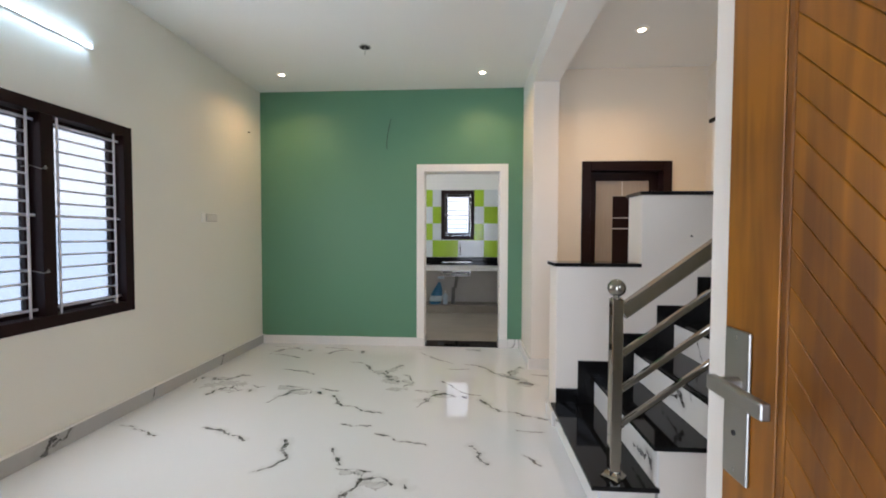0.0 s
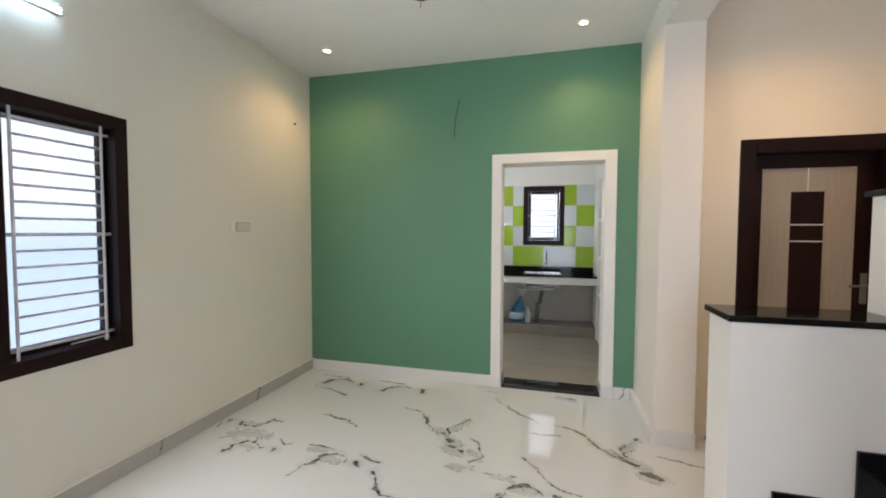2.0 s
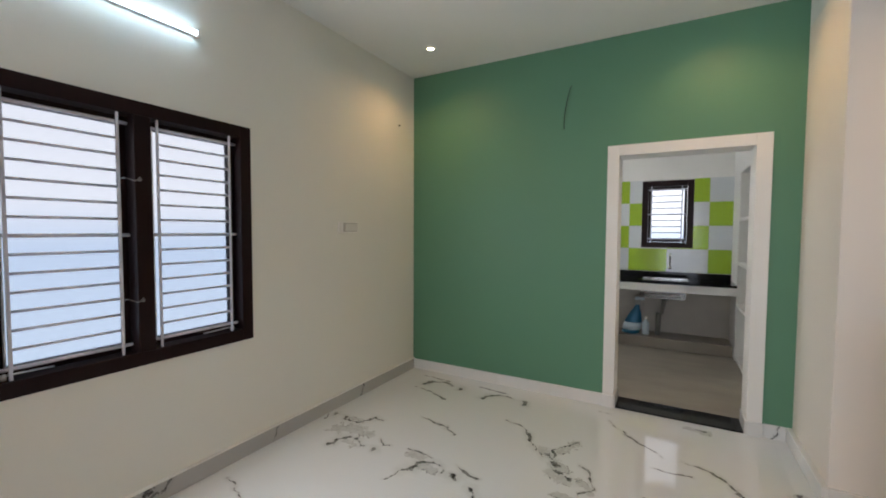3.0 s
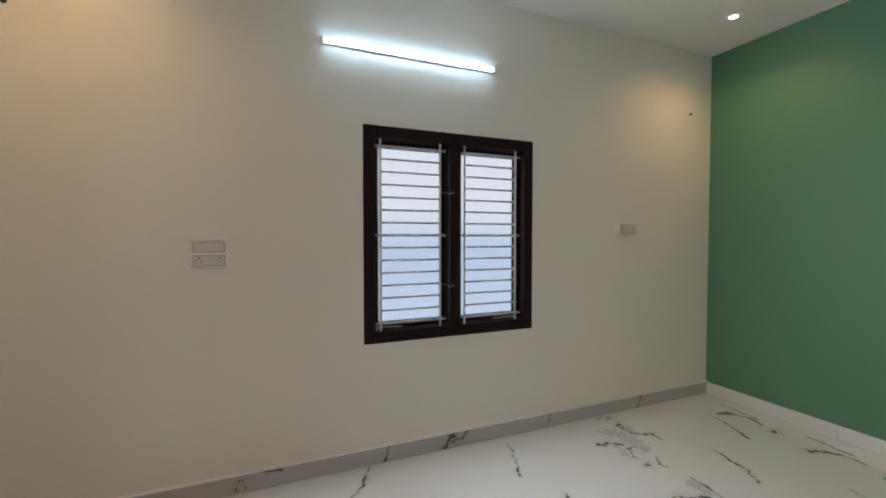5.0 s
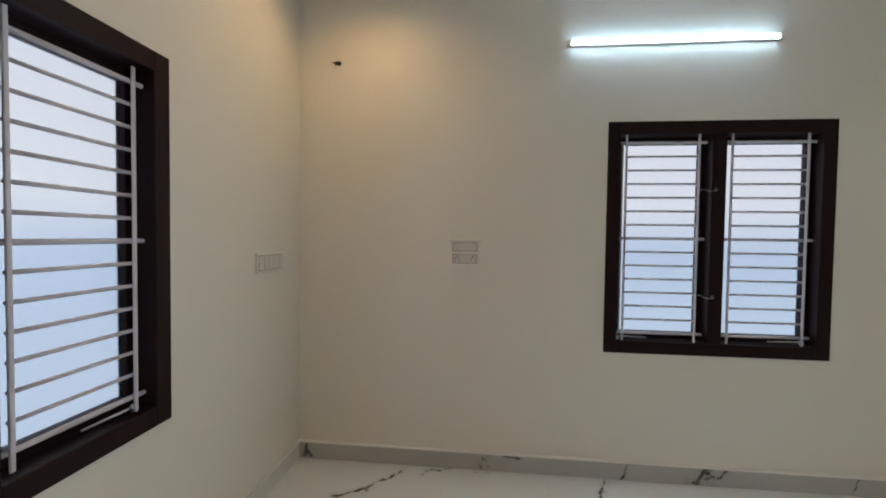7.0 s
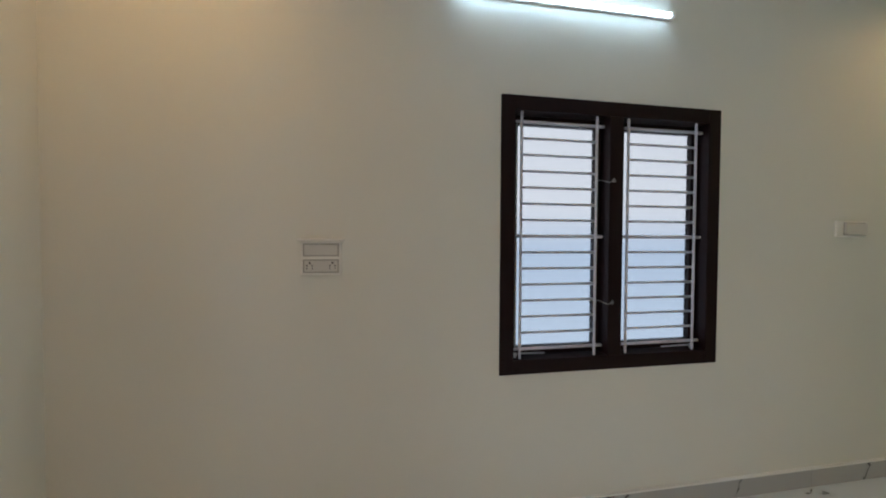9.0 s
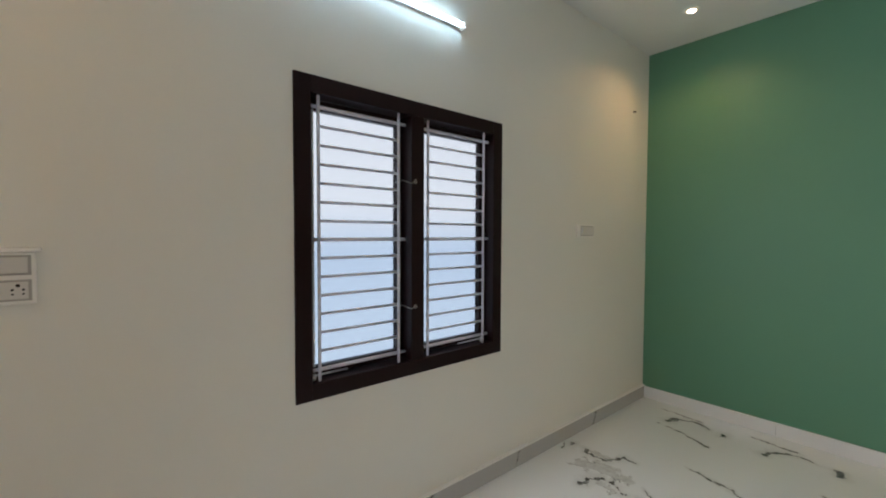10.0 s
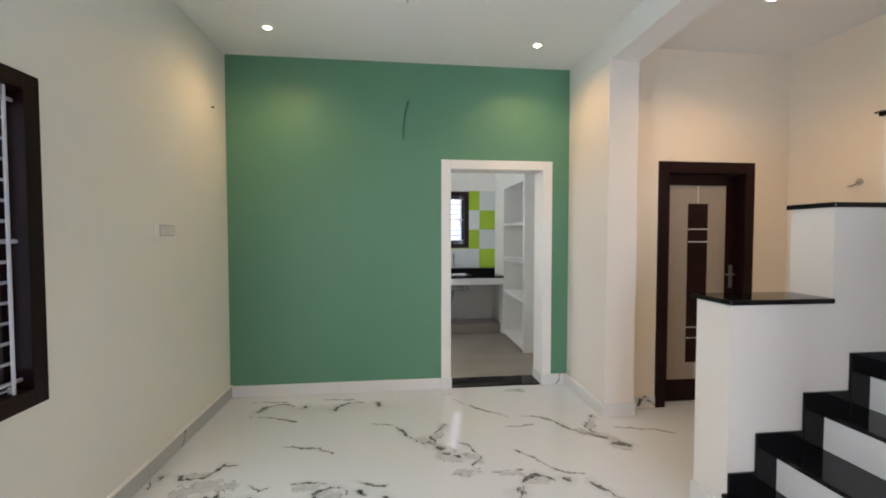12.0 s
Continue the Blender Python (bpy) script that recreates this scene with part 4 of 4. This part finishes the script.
# ---- lamps ----
def downlight(x, y, z, watts=SPOT_WATTS):
    """A recessed round LED downlight with its beam."""
    d = thing("downlight", (x, y, z), "round recessed warm LED downlight in the ceiling", "downlight", "recessed ceiling downlights")
    part("trim_ring", lathe([(0.036, -0.002), (0.036, -0.005), (0.045, -0.006), (0.052, -0.0005), (0.052, 0.0)], (x, y, z), sides=28), PLASTIC, d, "white trim ring", smooth=True)
    part("led_lens", lathe([(0.027, -0.0068), (0.027, -0.0062)], (x, y, z), sides=24), LED_LIT, d, "lit warm lens")
    # added ring, glowing only to imitate the halo of the lens
    part("halo_ring", lathe([(0.0275, -0.0066), (0.037, -0.0052), (0.037, -0.0045)], (x, y, z), sides=24), LED_HALO, d, "warm glowing ring standing for the lamp's halo")
    lamp = new("downlight_beam", bpy.data.lights.new("downlight_beam", "SPOT"))
    lamp.data.energy, lamp.data.color = watts, (1.0, 0.58, 0.22)
    lamp.data.spot_size, lamp.data.spot_blend, lamp.data.shadow_soft_size = radians(146), 1.0, 0.03
    lamp.matrix_world = look((x, y, z - 0.03), (x, y + 0.0001, 0))


downlight(0.52, 4.47, TOP, SPOT_WATTS * 1.15)
downlight(2.665, 4.52, TOP, SPOT_WATTS * 1.15)
downlight(0.52, 0.46, TOP, SPOT_WATTS * 1.2)
downlight(2.665, 0.46, TOP)
downlight(3.92, 3.6, HALL_TOP, SPOT_WATTS * 1.75)

def tube_light(m, glow, color):
    """A tube on a batten; local x points out of the wall and y runs along it."""
    t = thing("tube_light", (0, 0, 0), "lit white LED tube light on a batten high on the wall, the kitchen one added unseen", "tube light")
    part("batten", block(0.0, -0.565, -0.0125, 0.022, 0.565, 0.009, 0.004), PLASTIC, t, "white batten body")
    part("tube", rod((0.030, -0.56, 0.001), (0.030, 0.56, 0.001), 0.0108, 16), glowing("lit_tube", color, glow), t, "glowing tube", smooth=True)
    for y in (-0.5795, 0.5605):
        part("end_cap", block(0.0, y, -0.017, 0.046, y + 0.019, 0.017, 0.005), PLASTIC, t)
    t.matrix_world = m
    return t


tube_light(pose(0.0, 2.175, 2.572), TUBE_GLOW, (0.66, 0.88, 1.0))
# unseen tube, added to brighten the kitchen and its shelf faces
tube_light(pose(0.0, 6.35, 2.45), TUBE_GLOW * 10.5, (1.0, 0.97, 0.9))


# ---- small fittings ----
def socket_board(name, u0, u1, z0, z1, wall, label, sockets=True):
    """A modular switch plate on the west wall (wall 'w', u is y) or the south wall (wall 's', u is x)."""
    def at(a, d0, z_low, c, d1, z_high, bevel=0.0, bm=None):
        if wall == "w":
            return block(d0, a, z_low, d1, c, z_high, bevel, bm)
        return block(a, S + d0, z_low, c, S + d1, z_high, bevel, bm)
    place = (0.0, (u0 + u1) / 2, z0) if wall == "w" else ((u0 + u1) / 2, S, z0)
    t = thing(name, place, label, "switch board", "wall switch boards")
    part("plate", at(u0, 0.0, z0, u1, 0.012, z1, 0.003), PLASTIC, t)
    return t, at


board_1, at = socket_board("switch_board", 0.925, 1.10, 1.262, 1.41, "w", "white switch and double socket plate on the wall")
part("top_ledge", at(0.912, 0.0, 1.411, 1.113, 0.02, 1.424, 0.004), PLASTIC, board_1, "proud white top edge")
for z0, z1 in ((1.345, 1.402), (1.272, 1.332)):
    part("module_gap", at(0.936, 0.0125, z0, 1.090, 0.0128, z1), GAP, board_1)
    module = part("module", at(0.943, 0.0129, z0 + 0.006, 1.083, 0.0155, z1 - 0.006, 0.001), MODULE, board_1)
for u in (0.965, 1.062):
    for du, dz, r in ((0, 0.014, 0.0048), (-0.011, 0.002, 0.0034), (0.011, 0.002, 0.0034), (-0.011, -0.010, 0.0028), (0.011, -0.010, 0.0028)):
        part("socket_hole", lathe([(r, 0), (r, 0.0004)], (0.0156, u + du, 1.302 + dz), (1, 0, 0), 10), RUBBER, module)
board_2, at = socket_board("switch_board", 3.875, 4.10, 1.447, 1.54, "w", "white blank switch plate on the wall near the green corner")
part("module_gap", at(3.924, 0.0121, 1.456, 4.091, 0.0124, 1.531), GAP, board_2)
part("module", at(3.93, 0.0125, 1.462, 4.085, 0.026, 1.525, 0.003), MODULE, board_2)
board_3, at = socket_board("switch_board", 0.235, 0.505, 1.232, 1.334, "s", "white switch plate with rockers on the window wall")
part("module_gap", at(0.244, 0.0121, 1.241, 0.496, 0.0124, 1.325), GAP, board_3)
for k in range(5):
    part("rocker", at(0.249 + k * 0.049, 0.0125, 1.247, 0.294 + k * 0.049, 0.016, 1.319, 0.0015), MODULE, board_3)

fan_box = thing("fan_hook_box", (1.575, 3.89, TOP), "round dark fan box with a wire hook in the ceiling", "ceiling box")
part("box", lathe([(0.054, -0.004), (0.058, -0.003), (0.058, 0.0)], (1.575, 3.89, TOP), sides=24), GREY_PLASTIC, fan_box, smooth=True)
part("opening", lathe([(0.044, -0.0055), (0.044, -0.0045)], (1.575, 3.89, TOP), sides=24), RUBBER, fan_box)
part("hook", tube_curve([(1.575, 3.89, TOP - 0.004), (1.575, 3.895, TOP - 0.04), (1.57, 3.9, TOP - 0.07)], 0.004), GREY_PLASTIC, fan_box, smooth=True)
solo("loose_cable", tube_curve([(1.612, N, 2.705), (1.604, N - 0.03, 2.69), (1.583, N - 0.022, 2.61), (1.567, N - 0.02, 2.53), (1.558, N - 0.025, 2.45), (1.556, N - 0.03, 2.38), (1.561, N - 0.03, 2.345)], 0.0036), CABLE, "dark loose cable hanging from the green wall", "cable", smooth=True)
wires = tube_curve([(0.0, 0.215, 2.505), (0.016, 0.212, 2.508), (0.02, 0.19, 2.502), (0.018, 0.175, 2.506)], 0.004)
tube_curve([(0.0, 0.205, 2.502), (0.015, 0.20, 2.498), (0.02, 0.192, 2.490)], 0.004, bm=wires)
lathe([(0.012, 0), (0.012, 0.002)], (0.0, 0.21, 2.504), (1, 0, 0), 12, wires)
solo("loose_wires", wires, CABLE, "short loose wire ends from the wall", "cable", smooth=True)
solo("wall_nail", rod((0.0, 4.725, 2.506), (0.02, 4.725, 2.506), 0.006, 8), RUBBER, "dark nail in the wall near the corner", "nail")
solo("loose_lamp_wire", tube_curve([(HALL_E, 3.81, 1.86), (HALL_E - 0.03, 3.80, 1.85), (HALL_E - 0.04, 3.83, 1.825), (HALL_E - 0.04, 3.86, 1.828)], 0.006), SATIN_STEEL, "bent wire end on the stair hall wall", "cable", smooth=True)
solo("wall_plug", lathe([(0.025, 0), (0.025, 0.008), (0.015, 0.012)], (HALL_E, 3.81, 1.855), (-1, 0, 0), 14), GREY_PLASTIC, "small round wall outlet with a wire", "outlet", smooth=True)
solo("wall_lamp_wire", tube_curve([(HALL_E, 3.66, 2.32), (HALL_E - 0.03, 3.67, 2.322), (HALL_E - 0.04, 3.70, 2.318)], 0.008), CABLE, "dark loose wire on the stair hall wall", "cable", smooth=True)

# ---- floor tiles, each with the part of the print that falls on it ----
TX, TY = 1.22, 0.61
plain = marble("floor_marble", [])
for i in range(5):
    for j in range(9):
        x0, x1 = max(0.0, -0.62 + i * TX), min(HALL_E, -0.62 + (i + 1) * TX)
        y0, y1 = max(S - 0.2, -0.31 + j * TY), min(N + 0.1, -0.31 + (j + 1) * TY)
        if x1 - x0 < 0.01 or y1 - y0 < 0.01:
            continue
        own = [v for v in FLOOR_VEINS if max(v[0], v[2]) > x0 - 0.2 and min(v[0], v[2]) < x1 + 0.2 and max(v[1], v[3]) > y0 - 0.2 and min(v[1], v[3]) < y1 + 0.2]
        part("floor_tile", block(x0 + 0.00015, y0 + 0.00015, -0.009, x1 - 0.00015, y1 - 0.00015, 0.0), marble("floor_marble", own) if own else plain, floor)
